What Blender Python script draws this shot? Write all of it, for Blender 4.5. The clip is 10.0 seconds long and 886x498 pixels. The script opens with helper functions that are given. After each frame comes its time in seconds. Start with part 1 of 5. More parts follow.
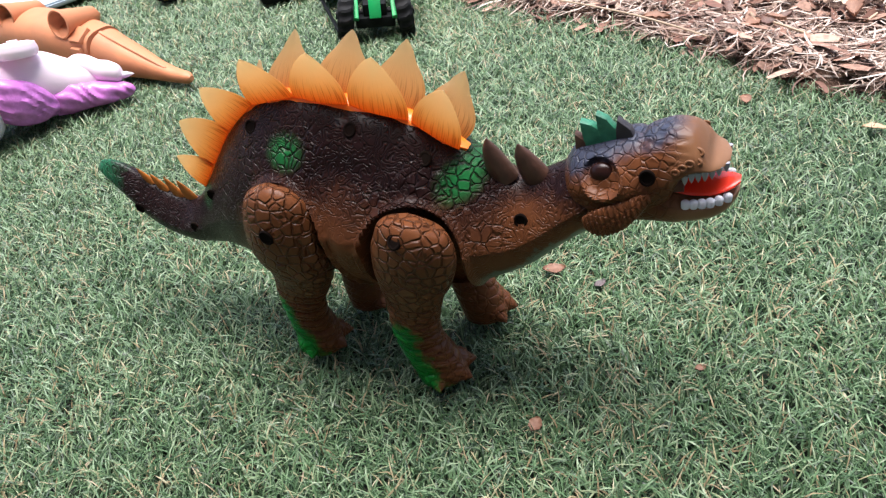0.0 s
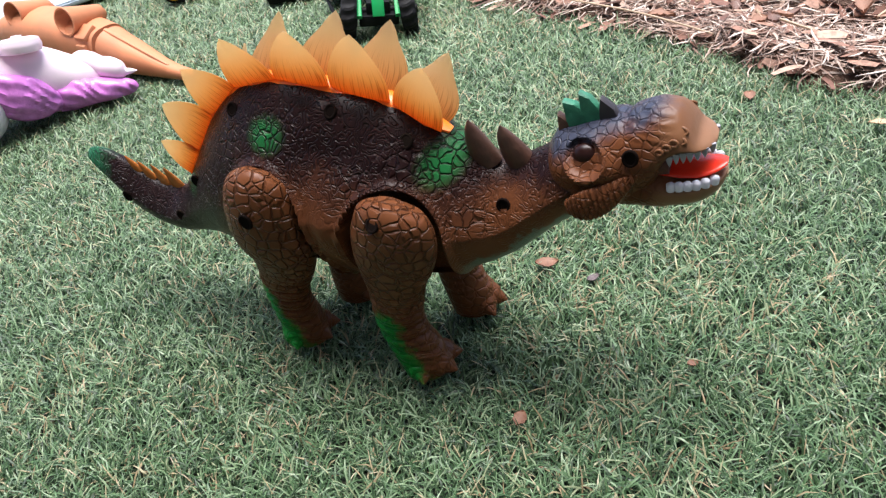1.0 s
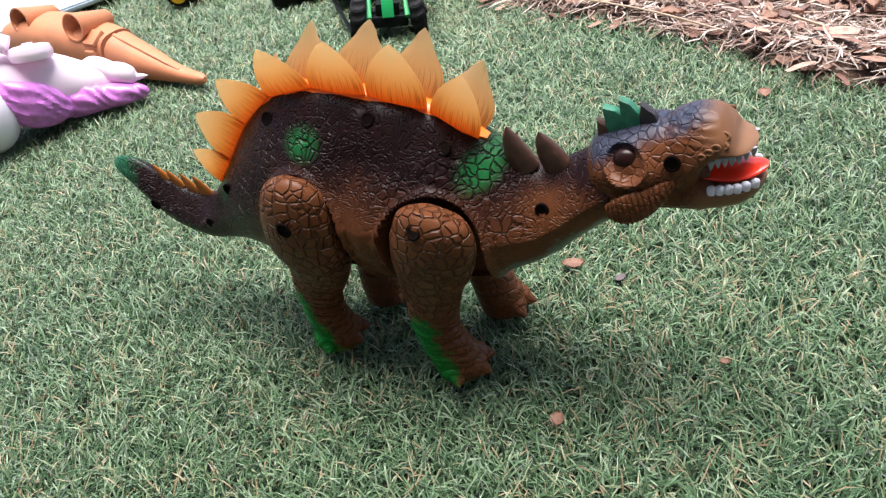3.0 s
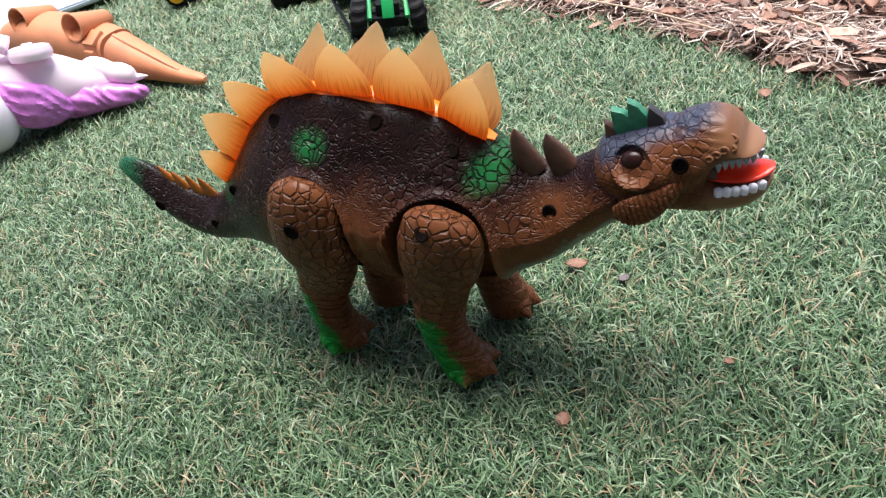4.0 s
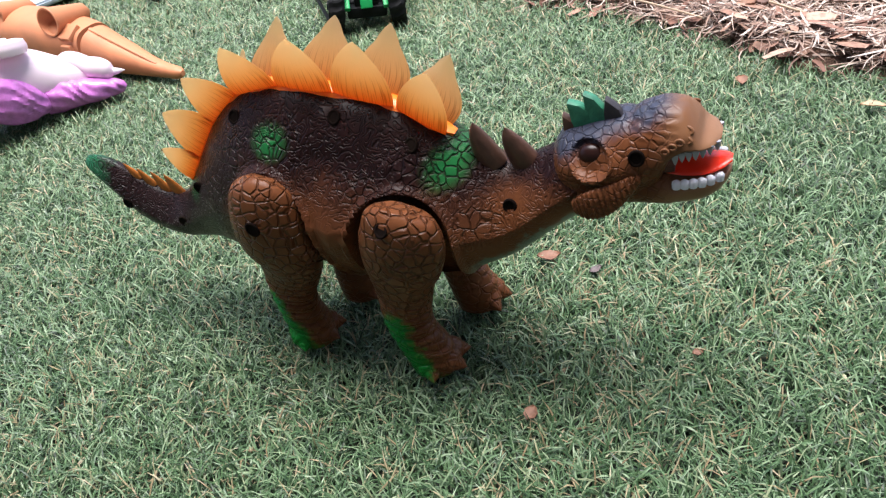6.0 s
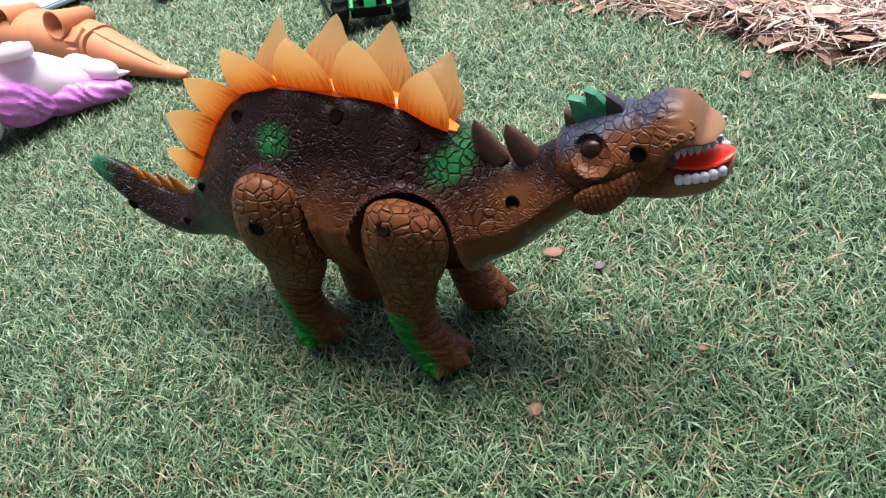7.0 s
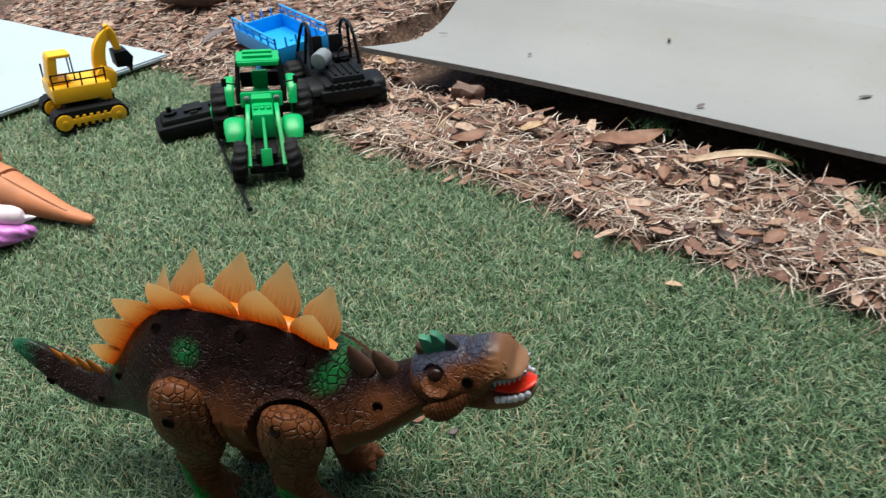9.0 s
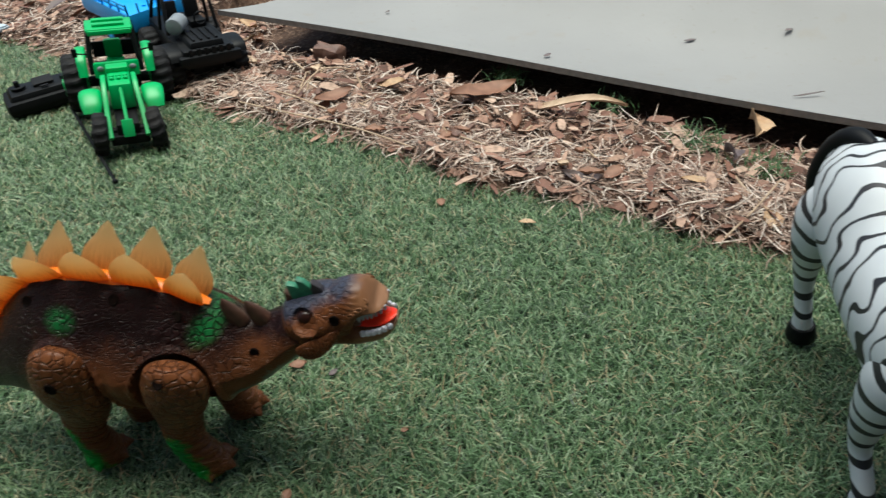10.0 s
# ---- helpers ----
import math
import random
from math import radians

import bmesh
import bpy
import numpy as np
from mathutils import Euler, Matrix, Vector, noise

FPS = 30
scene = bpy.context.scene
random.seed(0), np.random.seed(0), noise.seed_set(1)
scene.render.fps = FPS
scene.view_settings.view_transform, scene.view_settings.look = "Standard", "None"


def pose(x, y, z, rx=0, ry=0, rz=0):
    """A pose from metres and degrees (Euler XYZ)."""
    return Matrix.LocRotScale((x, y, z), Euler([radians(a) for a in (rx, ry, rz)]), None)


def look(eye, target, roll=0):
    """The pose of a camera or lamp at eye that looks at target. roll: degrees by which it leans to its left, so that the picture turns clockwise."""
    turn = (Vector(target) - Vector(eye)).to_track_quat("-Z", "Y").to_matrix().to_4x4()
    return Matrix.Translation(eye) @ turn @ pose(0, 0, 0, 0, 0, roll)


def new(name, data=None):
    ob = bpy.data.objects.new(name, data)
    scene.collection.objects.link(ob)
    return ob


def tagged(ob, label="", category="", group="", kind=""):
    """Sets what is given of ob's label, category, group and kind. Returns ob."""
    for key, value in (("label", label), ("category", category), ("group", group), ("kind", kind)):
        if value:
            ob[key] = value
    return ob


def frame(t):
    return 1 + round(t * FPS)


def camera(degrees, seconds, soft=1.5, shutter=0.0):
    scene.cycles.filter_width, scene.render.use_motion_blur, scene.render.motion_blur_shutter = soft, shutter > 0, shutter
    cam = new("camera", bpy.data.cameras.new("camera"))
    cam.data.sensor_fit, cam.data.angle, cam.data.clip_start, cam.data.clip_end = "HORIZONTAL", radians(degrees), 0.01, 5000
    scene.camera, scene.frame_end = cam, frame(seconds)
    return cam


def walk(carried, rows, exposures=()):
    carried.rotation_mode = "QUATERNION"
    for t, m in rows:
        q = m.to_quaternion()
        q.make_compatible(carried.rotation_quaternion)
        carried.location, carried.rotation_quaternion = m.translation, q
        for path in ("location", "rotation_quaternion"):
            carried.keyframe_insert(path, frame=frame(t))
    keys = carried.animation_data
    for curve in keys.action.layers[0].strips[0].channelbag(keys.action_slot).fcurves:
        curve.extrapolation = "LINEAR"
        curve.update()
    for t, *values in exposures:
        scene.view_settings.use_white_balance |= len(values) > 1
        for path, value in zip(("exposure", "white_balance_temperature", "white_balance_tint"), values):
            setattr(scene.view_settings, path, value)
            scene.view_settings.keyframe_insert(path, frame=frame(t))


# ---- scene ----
cam = camera(63.0, 10.0, soft=1.3, shutter=0.2)
PATH = [
    (0, (0.222, 0.243, 0.364), (-0.036, 1.772, -0.899), -11.5),
    (0.5, (0.238, 0.254, 0.356), (-0.076, 1.77, -0.91), -13.1),
    (1, (0.238, 0.243, 0.344), (-0.061, 1.789, -0.888), -11.7),
    (1.5, (0.226, 0.244, 0.362), (-0.055, 1.761, -0.911), -12.3),
    (2, (0.227, 0.244, 0.349), (-0.075, 1.788, -0.886), -12.2),
    (2.5, (0.222, 0.243, 0.352), (-0.073, 1.783, -0.889), -12.4),
    (4, (0.209, 0.241, 0.358), (-0.062, 1.78, -0.892), -12.2),
    (4.5, (0.225, 0.251, 0.36), (-0.093, 1.763, -0.91), -14.2),
    (5, (0.229, 0.246, 0.34), (-0.079, 1.795, -0.888), -12.9),
    (5.5, (0.228, 0.247, 0.356), (-0.046, 1.766, -0.915), -12.7),
    (7, (0.231, 0.246, 0.355), (-0.06, 1.76, -0.919), -14.1),
    (7.5, (0.227, 0.254, 0.336), (-0.081, 1.802, -0.893), -13.9),
    (8, (0.205, 0.267, 0.322), (-0.073, 1.836, -0.888), -12.9),
    (8.3, (0.205, 0.274, 0.322), (-0.037, 1.835, -0.905), -12.9),
    (8.5, (0.22, 0.266, 0.343), (0.023, 1.84, -0.876), -10.9),
    (8.7, (0.252, 0.239, 0.403), (0.13, 1.848, -0.779), -9.0),
    (9, (0.264, 0.206, 0.492), (0.293, 1.84, -0.661), -6.0),
    (9.2, (0.255, 0.187, 0.509), (0.350, 1.811, -0.656), -5.7),
    (9.5, (0.204, 0.167, 0.525), (0.393, 1.734, -0.704), -4.4),
    (10, (0.282, 0.158, 0.513), (0.591, 1.675, -0.753), -4.3),
]
EXPOSURES = [(0.0, 1.60, 6060, 12), (8.0, 1.60, 6060, 12), (8.5, 1.82, 6060, 12), (9.0, 0.84, 6220, 1), (10.0, 0.78, 6250, -1)]
walk(cam, [(t, look(eye, target, roll)) for t, eye, target, roll in PATH], EXPOSURES)
# ---- body ----
# light: an overcast sky and one very soft sun high above the toys
world = bpy.data.worlds.new("sky")
scene.world = world
world.use_nodes = True
_wn = world.node_tree.nodes
_sky = _wn.new("ShaderNodeTexSky")
_sky.sky_type = "NISHITA"
_sky.sun_disc = False
_sky.sun_elevation, _sky.sun_rotation = radians(84), radians(22)
_sky.air_density, _sky.dust_density = 1.0, 4.0
world.node_tree.links.new(_sky.outputs[0], _wn["Background"].inputs[0])
_wn["Background"].inputs[1].default_value = 0.085
sun_data = bpy.data.lights.new("sun", "SUN")
sun_data.energy, sun_data.angle, sun_data.color = 2.5, radians(50), (1.0, 0.96, 0.9)
sun = new("sun", sun_data)
sun.matrix_world = look((0.20, 0.95, 3.0), (0.1, 0.7, 0.0))


# ---- materials ----
def ramp_of(nt, stops):
    r = nt.nodes.new("ShaderNodeValToRGB")
    el = r.color_ramp.elements
    while len(el) < len(stops):
        el.new(0.5)
    for e, (p, c) in zip(el, stops):
        e.position, e.color = p, (*c, 1)
    return r


def base_mat(name, rough=0.5, metal=0.0):
    m = bpy.data.materials.new(name)
    m.use_nodes = True
    p = m.node_tree.nodes["Principled BSDF"]
    p.inputs["Roughness"].default_value = rough
    p.inputs["Metallic"].default_value = metal
    return m, m.node_tree, p


def tex(nt, kind, scale, detail=4.0, coord="Object", **more):
    c = nt.nodes.new("ShaderNodeTexCoord")
    t = nt.nodes.new(kind)
    nt.links.new(c.outputs[coord], t.inputs["Vector"])
    t.inputs["Scale"].default_value = scale
    if "Detail" in t.inputs and kind == "ShaderNodeTexNoise":
        t.inputs["Detail"].default_value = detail
    return t


def bump(nt, p, height, strength, dist, prev=None):
    b = nt.nodes.new("ShaderNodeBump")
    b.inputs["Strength"].default_value, b.inputs["Distance"].default_value = strength, dist
    nt.links.new(height, b.inputs["Height"])
    if prev:
        nt.links.new(prev.outputs[0], b.inputs["Normal"])
    nt.links.new(b.outputs[0], p.inputs["Normal"])
    return b


def maths(nt, op, a, b=None, clamp=False):
    n = nt.nodes.new("ShaderNodeMath")
    n.operation, n.use_clamp = op, clamp
    for i, val in enumerate((a, b)):
        if val is None:
            continue
        if isinstance(val, (int, float)):
            n.inputs[i].default_value = val
        else:
            nt.links.new(val, n.inputs[i])
    return n.outputs[0]


def mix(nt, fac, a, b, blend="MIX"):
    n = nt.nodes.new("ShaderNodeMix")
    n.data_type, n.blend_type = "RGBA", blend
    for sock, val in ((n.inputs[0], fac), (n.inputs[6], a), (n.inputs[7], b)):
        if isinstance(val, (int, float)):
            sock.default_value = val
        elif isinstance(val, tuple):
            sock.default_value = (*val, 1)
        else:
            nt.links.new(val, sock)
    return n.outputs[2]


def smooth(nt, val, lo, hi):
    n = nt.nodes.new("ShaderNodeMapRange")
    n.interpolation_type = "SMOOTHSTEP"
    nt.links.new(val, n.inputs[0])
    n.inputs[1].default_value, n.inputs[2].default_value = lo, hi
    return n.outputs[0]


def plastic(name, col, rough=0.4, vary=0.18, grain=60.0, relief=0.15, dirt=(0.12, 0.09, 0.06), dirty=0.25, gloss=0.5):
    """Moulded plastic with faint mottling, scuffs and dust."""
    m, nt, p = base_mat(name, rough)
    p.inputs["Specular IOR Level"].default_value = gloss
    n1 = tex(nt, "ShaderNodeTexNoise", grain)
    n2 = tex(nt, "ShaderNodeTexNoise", 14.0, 6.0)
    dark = tuple(c * (1 - vary) for c in col)
    c1 = mix(nt, n1.outputs[0], dark, tuple(min(1, c * (1 + vary)) for c in col))
    c2 = mix(nt, maths(nt, "MULTIPLY", smooth(nt, n2.outputs[0], 0.5, 0.75), dirty), c1, dirt)
    nt.links.new(c2, p.inputs["Base Color"])
    r = nt.nodes.new("ShaderNodeMapRange")
    nt.links.new(n2.outputs[0], r.inputs[0])
    r.inputs[3].default_value, r.inputs[4].default_value = rough - 0.1, rough + 0.18
    nt.links.new(r.outputs[0], p.inputs["Roughness"])
    bump(nt, p, n1.outputs[0], relief, 0.001)
    return m


def blob(nt, pos, centre, radius, wobble):
    """1 within a soft, uneven round patch in the side view, about the x and z of centre."""
    s = nt.nodes.new("ShaderNodeVectorMath")
    s.operation = "DISTANCE"
    k = nt.nodes.new("ShaderNodeVectorMath")
    k.operation = "MULTIPLY"
    nt.links.new(pos, k.inputs[0])
    k.inputs[1].default_value = (1.0, 0.0, 1.3)
    nt.links.new(k.outputs[0], s.inputs[0])
    s.inputs[1].default_value = (centre[0], 0.0, centre[2] * 1.3)
    return maths(nt, "SUBTRACT", 1.0, smooth(nt, maths(nt, "ADD", s.outputs["Value"], maths(nt, "MULTIPLY", wobble, 0.15)), radius * 0.2, radius * 1.2))


def hide_mat(name, kind):
    """Painted vinyl hide: brown, sprayed dark and green, with moulded scales. kind: body, leg or head."""
    m, nt, p = base_mat(name, 0.42)
    tc = nt.nodes.new("ShaderNodeTexCoord")
    pos = tc.outputs["Object"]
    sep = nt.nodes.new("ShaderNodeSeparateXYZ")
    nt.links.new(pos, sep.inputs[0])
    x, y, z = sep.outputs
    side = nt.nodes.new("ShaderNodeCombineXYZ")
    nt.links.new(x, side.inputs[0])
    nt.links.new(z, side.inputs[2])
    wob = tex(nt, "ShaderNodeTexNoise", 45.0, 3.0)
    speck = tex(nt, "ShaderNodeTexNoise", 260.0, 3.0)
    wobble = maths(nt, "ADD", maths(nt, "MULTIPLY", maths(nt, "SUBTRACT", wob.outputs[0], 0.5), 0.025), maths(nt, "MULTIPLY", maths(nt, "SUBTRACT", speck.outputs[0], 0.5), 0.014))
    # scales: polygons divided by grooves, bent by noise
    bend = nt.nodes.new("ShaderNodeVectorMath")
    bend.operation = "MULTIPLY_ADD"
    bn = tex(nt, "ShaderNodeTexNoise", 110.0, 2.0)
    nt.links.new(bn.outputs["Color"], bend.inputs[0])
    bend.inputs[1].default_value = ({"body": 0.006, "leg": 0.0035, "head": 0.005}[kind],) * 3
    nt.links.new(pos, bend.inputs[2])
    vo = nt.nodes.new("ShaderNodeTexVoronoi")
    vo.feature = "DISTANCE_TO_EDGE"
    nt.links.new(bend.outputs[0], vo.inputs["Vector"])
    vo.inputs["Scale"].default_value = {"body": 170.0, "leg": 150.0, "head": 215.0}[kind]
    groove = smooth(nt, vo.outputs["Distance"], 0.0, 0.13)
    fine = tex(nt, "ShaderNodeTexNoise", 420.0, 3.0)
    brown = mix(nt, wob.outputs[0], (0.120, 0.039, 0.0135), (0.170, 0.060, 0.0220))
    dark = (0.0170, 0.0058, 0.0056)
    green = (0.016, 0.18, 0.045)
    show = relief = 1.0
    if kind == "body":
        hi = maths(nt, "ADD", z, wobble)
        rump = maths(nt, "MULTIPLY", maths(nt, "MAXIMUM", maths(nt, "SUBTRACT", -0.105, x), 0.0), 1.7)
        ridge = maths(nt, "ADD", maths(nt, "ADD", hi, maths(nt, "MULTIPLY", x, 0.10)), rump)
        upper = smooth(nt, ridge, 0.103, 0.148)
        col = mix(nt, upper, brown, dark)
        tail = smooth(nt, maths(nt, "MULTIPLY", x, -1.0), 0.160, 0.195)
        tail_up = smooth(nt, maths(nt, "ADD", hi, maths(nt, "MULTIPLY", x, 0.62)), -0.102, -0.072)
        tdark = maths(nt, "MULTIPLY", tail, tail_up)
        col = mix(nt, tdark, col, (0.019, 0.0085, 0.0085))
        neck = smooth(nt, x, 0.030, 0.058)
        ndark = smooth(nt, hi, 0.122, 0.144)
        col = mix(nt, neck, col, mix(nt, ndark, brown, dark))
        lift = maths(nt, "MULTIPLY", maths(nt, "MAXIMUM", maths(nt, "SUBTRACT", x, 0.005), 0.0), 0.62)
        under = maths(nt, "SUBTRACT", 1.0, smooth(nt, maths(nt, "SUBTRACT", hi, lift), 0.0670, 0.0730))
        col = mix(nt, maths(nt, "MULTIPLY", under, smooth(nt, x, 0.018, 0.036)), col, (0.15, 0.19, 0.15))
        for centre, r in (((-0.0825, -0.024, 0.1600), 0.0130), ((0.0195, -0.016, 0.1450), 0.0135), ((-0.170, -0.024, 0.114), 0.013)):
            c2 = maths(nt, "MULTIPLY", blob(nt, side.outputs[0], centre, r, wobble), smooth(nt, groove, -0.4, 0.7))
            col = mix(nt, maths(nt, "MULTIPLY", c2, 0.82), col, green)
        tip = smooth(nt, maths(nt, "MULTIPLY", maths(nt, "ADD", x, wobble), -1.0), 0.249, 0.264)
        col = mix(nt, tip, col, (0.022, 0.14, 0.06))
        mask = maths(nt, "MAXIMUM", maths(nt, "MULTIPLY", upper, maths(nt, "SUBTRACT", 1.0, neck)), maths(nt, "MULTIPLY", maths(nt, "MULTIPLY", neck, ndark), 0.5))
        # curled moulded lines over the back, polygons round the green patches and over the fore-leg's arch
        curl = tex(nt, "ShaderNodeTexNoise", 120.0, 1.3)
        lines = smooth(nt, maths(nt, "SINE", maths(nt, "MULTIPLY", curl.outputs[0], 62.0)), -0.95, 0.1)
        cells = 0.0
        for centre, r in (((-0.0785, -0.024, 0.1570), 0.023), ((-0.112, -0.02, 0.150), 0.020), ((0.0225, -0.016, 0.1440), 0.023), ((0.000, -0.036, 0.145), 0.022), ((-0.026, -0.036, 0.136), 0.017), ((0.034, -0.034, 0.118), 0.018), ((-0.14, -0.02, 0.13), 0.018)):
            cells = maths(nt, "MAXIMUM", cells, blob(nt, side.outputs[0], centre, r, wobble))
        groove = maths(nt, "ADD", maths(nt, "MULTIPLY", groove, cells), maths(nt, "MULTIPLY", lines, maths(nt, "SUBTRACT", 1.0, cells)))
        patchy = smooth(nt, tex(nt, "ShaderNodeTexNoise", 38.0, 1.0).outputs[0], 0.36, 0.56)
        strength = maths(nt, "MAXIMUM", maths(nt, "MULTIPLY", mask, maths(nt, "ADD", maths(nt, "MULTIPLY", patchy, 0.6), 0.4)), maths(nt, "MULTIPLY", cells, 0.8))
        show = maths(nt, "ADD", maths(nt, "MULTIPLY", strength, 0.62), 0.04)
        relief = maths(nt, "ADD", maths(nt, "MULTIPLY", strength, 0.90), maths(nt, "MULTIPLY", patchy, 0.22))
    elif kind == "leg":
        col = brown
        low = maths(nt, "SUBTRACT", 1.0, smooth(nt, maths(nt, "ADD", z, wobble), 0.050, 0.062))
        back = maths(nt, "SUBTRACT", 1.0, smooth(nt, maths(nt, "ADD", maths(nt, "ADD", x, wobble), maths(nt, "MULTIPLY", z, 0.30)), 0.006, 0.015))
        if name.endswith("leg"):
            col = mix(nt, maths(nt, "MULTIPLY", low, back), col, (0.008, 0.18, 0.02))
        show = maths(nt, "ADD", maths(nt, "MULTIPLY", smooth(nt, z, 0.05, 0.075), 0.26), 0.12)
        relief = maths(nt, "ADD", maths(nt, "MULTIPLY", smooth(nt, z, 0.05, 0.075), 0.85), 0.30)
    else:
        up = maths(nt, "ADD", maths(nt, "ADD", z, maths(nt, "MULTIPLY", x, -0.42)), maths(nt, "MULTIPLY", wobble, 0.6))
        top = smooth(nt, up, 0.1150, 0.1250)
        col = mix(nt, top, brown, (0.050, 0.055, 0.082))
        nose = smooth(nt, x, 0.118, 0.131)
        col = mix(nt, maths(nt, "MULTIPLY", nose, 0.6), col, (0.23, 0.115, 0.055))
        col = mix(nt, smooth(nt, maths(nt, "SUBTRACT", x, maths(nt, "MULTIPLY", z, 0.5)), 0.0500, 0.0670), col, (0.27, 0.14, 0.075))
        show = maths(nt, "ADD", maths(nt, "MULTIPLY", maths(nt, "MULTIPLY", top, maths(nt, "SUBTRACT", 1.0, nose)), 0.30), maths(nt, "MULTIPLY", maths(nt, "SUBTRACT", 1.0, nose), 0.16))
        relief = maths(nt, "MULTIPLY", maths(nt, "SUBTRACT", 1.0, nose), 0.34)
    joint = maths(nt, "SUBTRACT", 1.0, groove)
    # grooves mixed towards near-black: their shade is put into the colour
    cut = maths(nt, "MULTIPLY", joint, show)
    col = mix(nt, maths(nt, "MULTIPLY", cut, 0.75), col, (0.012, 0.007, 0.006))
    # rubbed, paler flecks on the raised skin
    rub = maths(nt, "MULTIPLY", smooth(nt, fine.outputs[0], 0.62, 0.78), 0.10)
    col = mix(nt, rub, col, (0.20, 0.12, 0.09))
    nt.links.new(col, p.inputs["Base Color"])
    rr = nt.nodes.new("ShaderNodeMapRange")
    nt.links.new(wob.outputs[0], rr.inputs[0])
    rr.inputs[3].default_value, rr.inputs[4].default_value = 0.26, 0.42
    p.inputs["Specular IOR Level"].default_value = 0.2
    nt.links.new(rr.outputs[0], p.inputs["Roughness"])
    b1 = bump(nt, p, maths(nt, "MULTIPLY", maths(nt, "MULTIPLY", joint, relief), -1.0), 0.85, 0.0016)
    if kind == "head":
        # wrinkles across the bridge of the nose
        wr = tex(nt, "ShaderNodeTexWave", 95.0)
        wr.bands_direction = "Z"
        wr.inputs["Distortion"].default_value = 2.5
        wr.inputs["Detail Scale"].default_value = 0.6
        near = maths(nt, "MULTIPLY", smooth(nt, x, 0.104, 0.110), maths(nt, "SUBTRACT", 1.0, smooth(nt, x, 0.124, 0.133)))
        high = smooth(nt, z, 0.159, 0.166)
        b1 = bump(nt, p, maths(nt, "MULTIPLY", maths(nt, "MULTIPLY", near, high), wr.outputs["Fac"]), 0.35, 0.0010, b1)
    bump(nt, p, fine.outputs[0], 0.14, 0.0005, b1)
    return m


def plate_mat():
    """Translucent orange plastic, glowing orange at the root and paler towards the tip."""
    m = bpy.data.materials.new("orange_plate")
    m.use_nodes = True
    nt = m.node_tree
    p = nt.nodes["Principled BSDF"]
    tc = nt.nodes.new("ShaderNodeTexCoord")
    sep = nt.nodes.new("ShaderNodeSeparateXYZ")
    nt.links.new(tc.outputs["UV"], sep.inputs[0])
    h = sep.outputs[1]
    streak = nt.nodes.new("ShaderNodeTexNoise")
    mp = nt.nodes.new("ShaderNodeMapping")
    mp.inputs["Scale"].default_value = (42.0, 1.8, 1.0)
    nt.links.new(tc.outputs["UV"], mp.inputs[0])
    nt.links.new(mp.outputs[0], streak.inputs["Vector"])
    streak.inputs["Scale"].default_value = 1.0
    r = ramp_of(nt, [(0.0, (0.84, 0.24, 0.025)), (0.10, (0.76, 0.31, 0.055)), (0.35, (0.80, 0.47, 0.17)), (1.0, (0.83, 0.63, 0.38))])
    nt.links.new(h, r.inputs[0])
    fac = maths(nt, "MULTIPLY", maths(nt, "SUBTRACT", 1.0, smooth(nt, h, 0.10, 0.72)), smooth(nt, streak.outputs[0], 0.50, 0.64))
    col = mix(nt, maths(nt, "MULTIPLY", fac, 0.6), r.outputs[0], (0.30, 0.09, 0.015))
    nt.links.new(col, p.inputs["Base Color"])
    p.inputs["Roughness"].default_value = 0.33
    bump(nt, p, streak.outputs[0], 0.35, 0.001)
    tr = nt.nodes.new("ShaderNodeBsdfTranslucent")
    nt.links.new(col, tr.inputs[0])
    ms = nt.nodes.new("ShaderNodeMixShader")
    ms.inputs[0].default_value = 0.68
    nt.links.new(p.outputs[0], ms.inputs[1])
    nt.links.new(tr.outputs[0], ms.inputs[2])
    tp = nt.nodes.new("ShaderNodeBsdfTransparent")
    tp.inputs[0].default_value = (1.0, 0.86, 0.6, 1)
    ms2 = nt.nodes.new("ShaderNodeMixShader")
    nt.links.new(maths(nt, "MULTIPLY", smooth(nt, h, 0.2, 1.0), 0.42), ms2.inputs[0])
    nt.links.new(ms.outputs[0], ms2.inputs[1])
    nt.links.new(tp.outputs[0], ms2.inputs[2])
    nt.links.new(ms2.outputs[0], nt.nodes["Material Output"].inputs[0])
    return m


def blades_mat():
    m, nt, p = base_mat("turf_blades", 0.42)
    g = nt.nodes.new("ShaderNodeNewGeometry")
    big = tex(nt, "ShaderNodeTexNoise", 5.0, 3.0)
    r = ramp_of(nt, [(0.0, (0.019, 0.042, 0.016)), (0.3, (0.062, 0.122, 0.049)), (0.6, (0.130, 0.226, 0.102)), (0.86, (0.262, 0.355, 0.200)),
                     (0.91, (0.32, 0.36, 0.20)), (0.95, (0.40, 0.33, 0.19)), (1.0, (0.30, 0.22, 0.12))])
    nt.links.new(maths(nt, "ADD", g.outputs["Random Per Island"], maths(nt, "MULTIPLY", maths(nt, "SUBTRACT", big.outputs[0], 0.5), 0.25), True), r.inputs[0])
    nt.links.new(r.outputs[0], p.inputs["Base Color"])
    p.inputs["Specular IOR Level"].default_value = 0.5
    return m


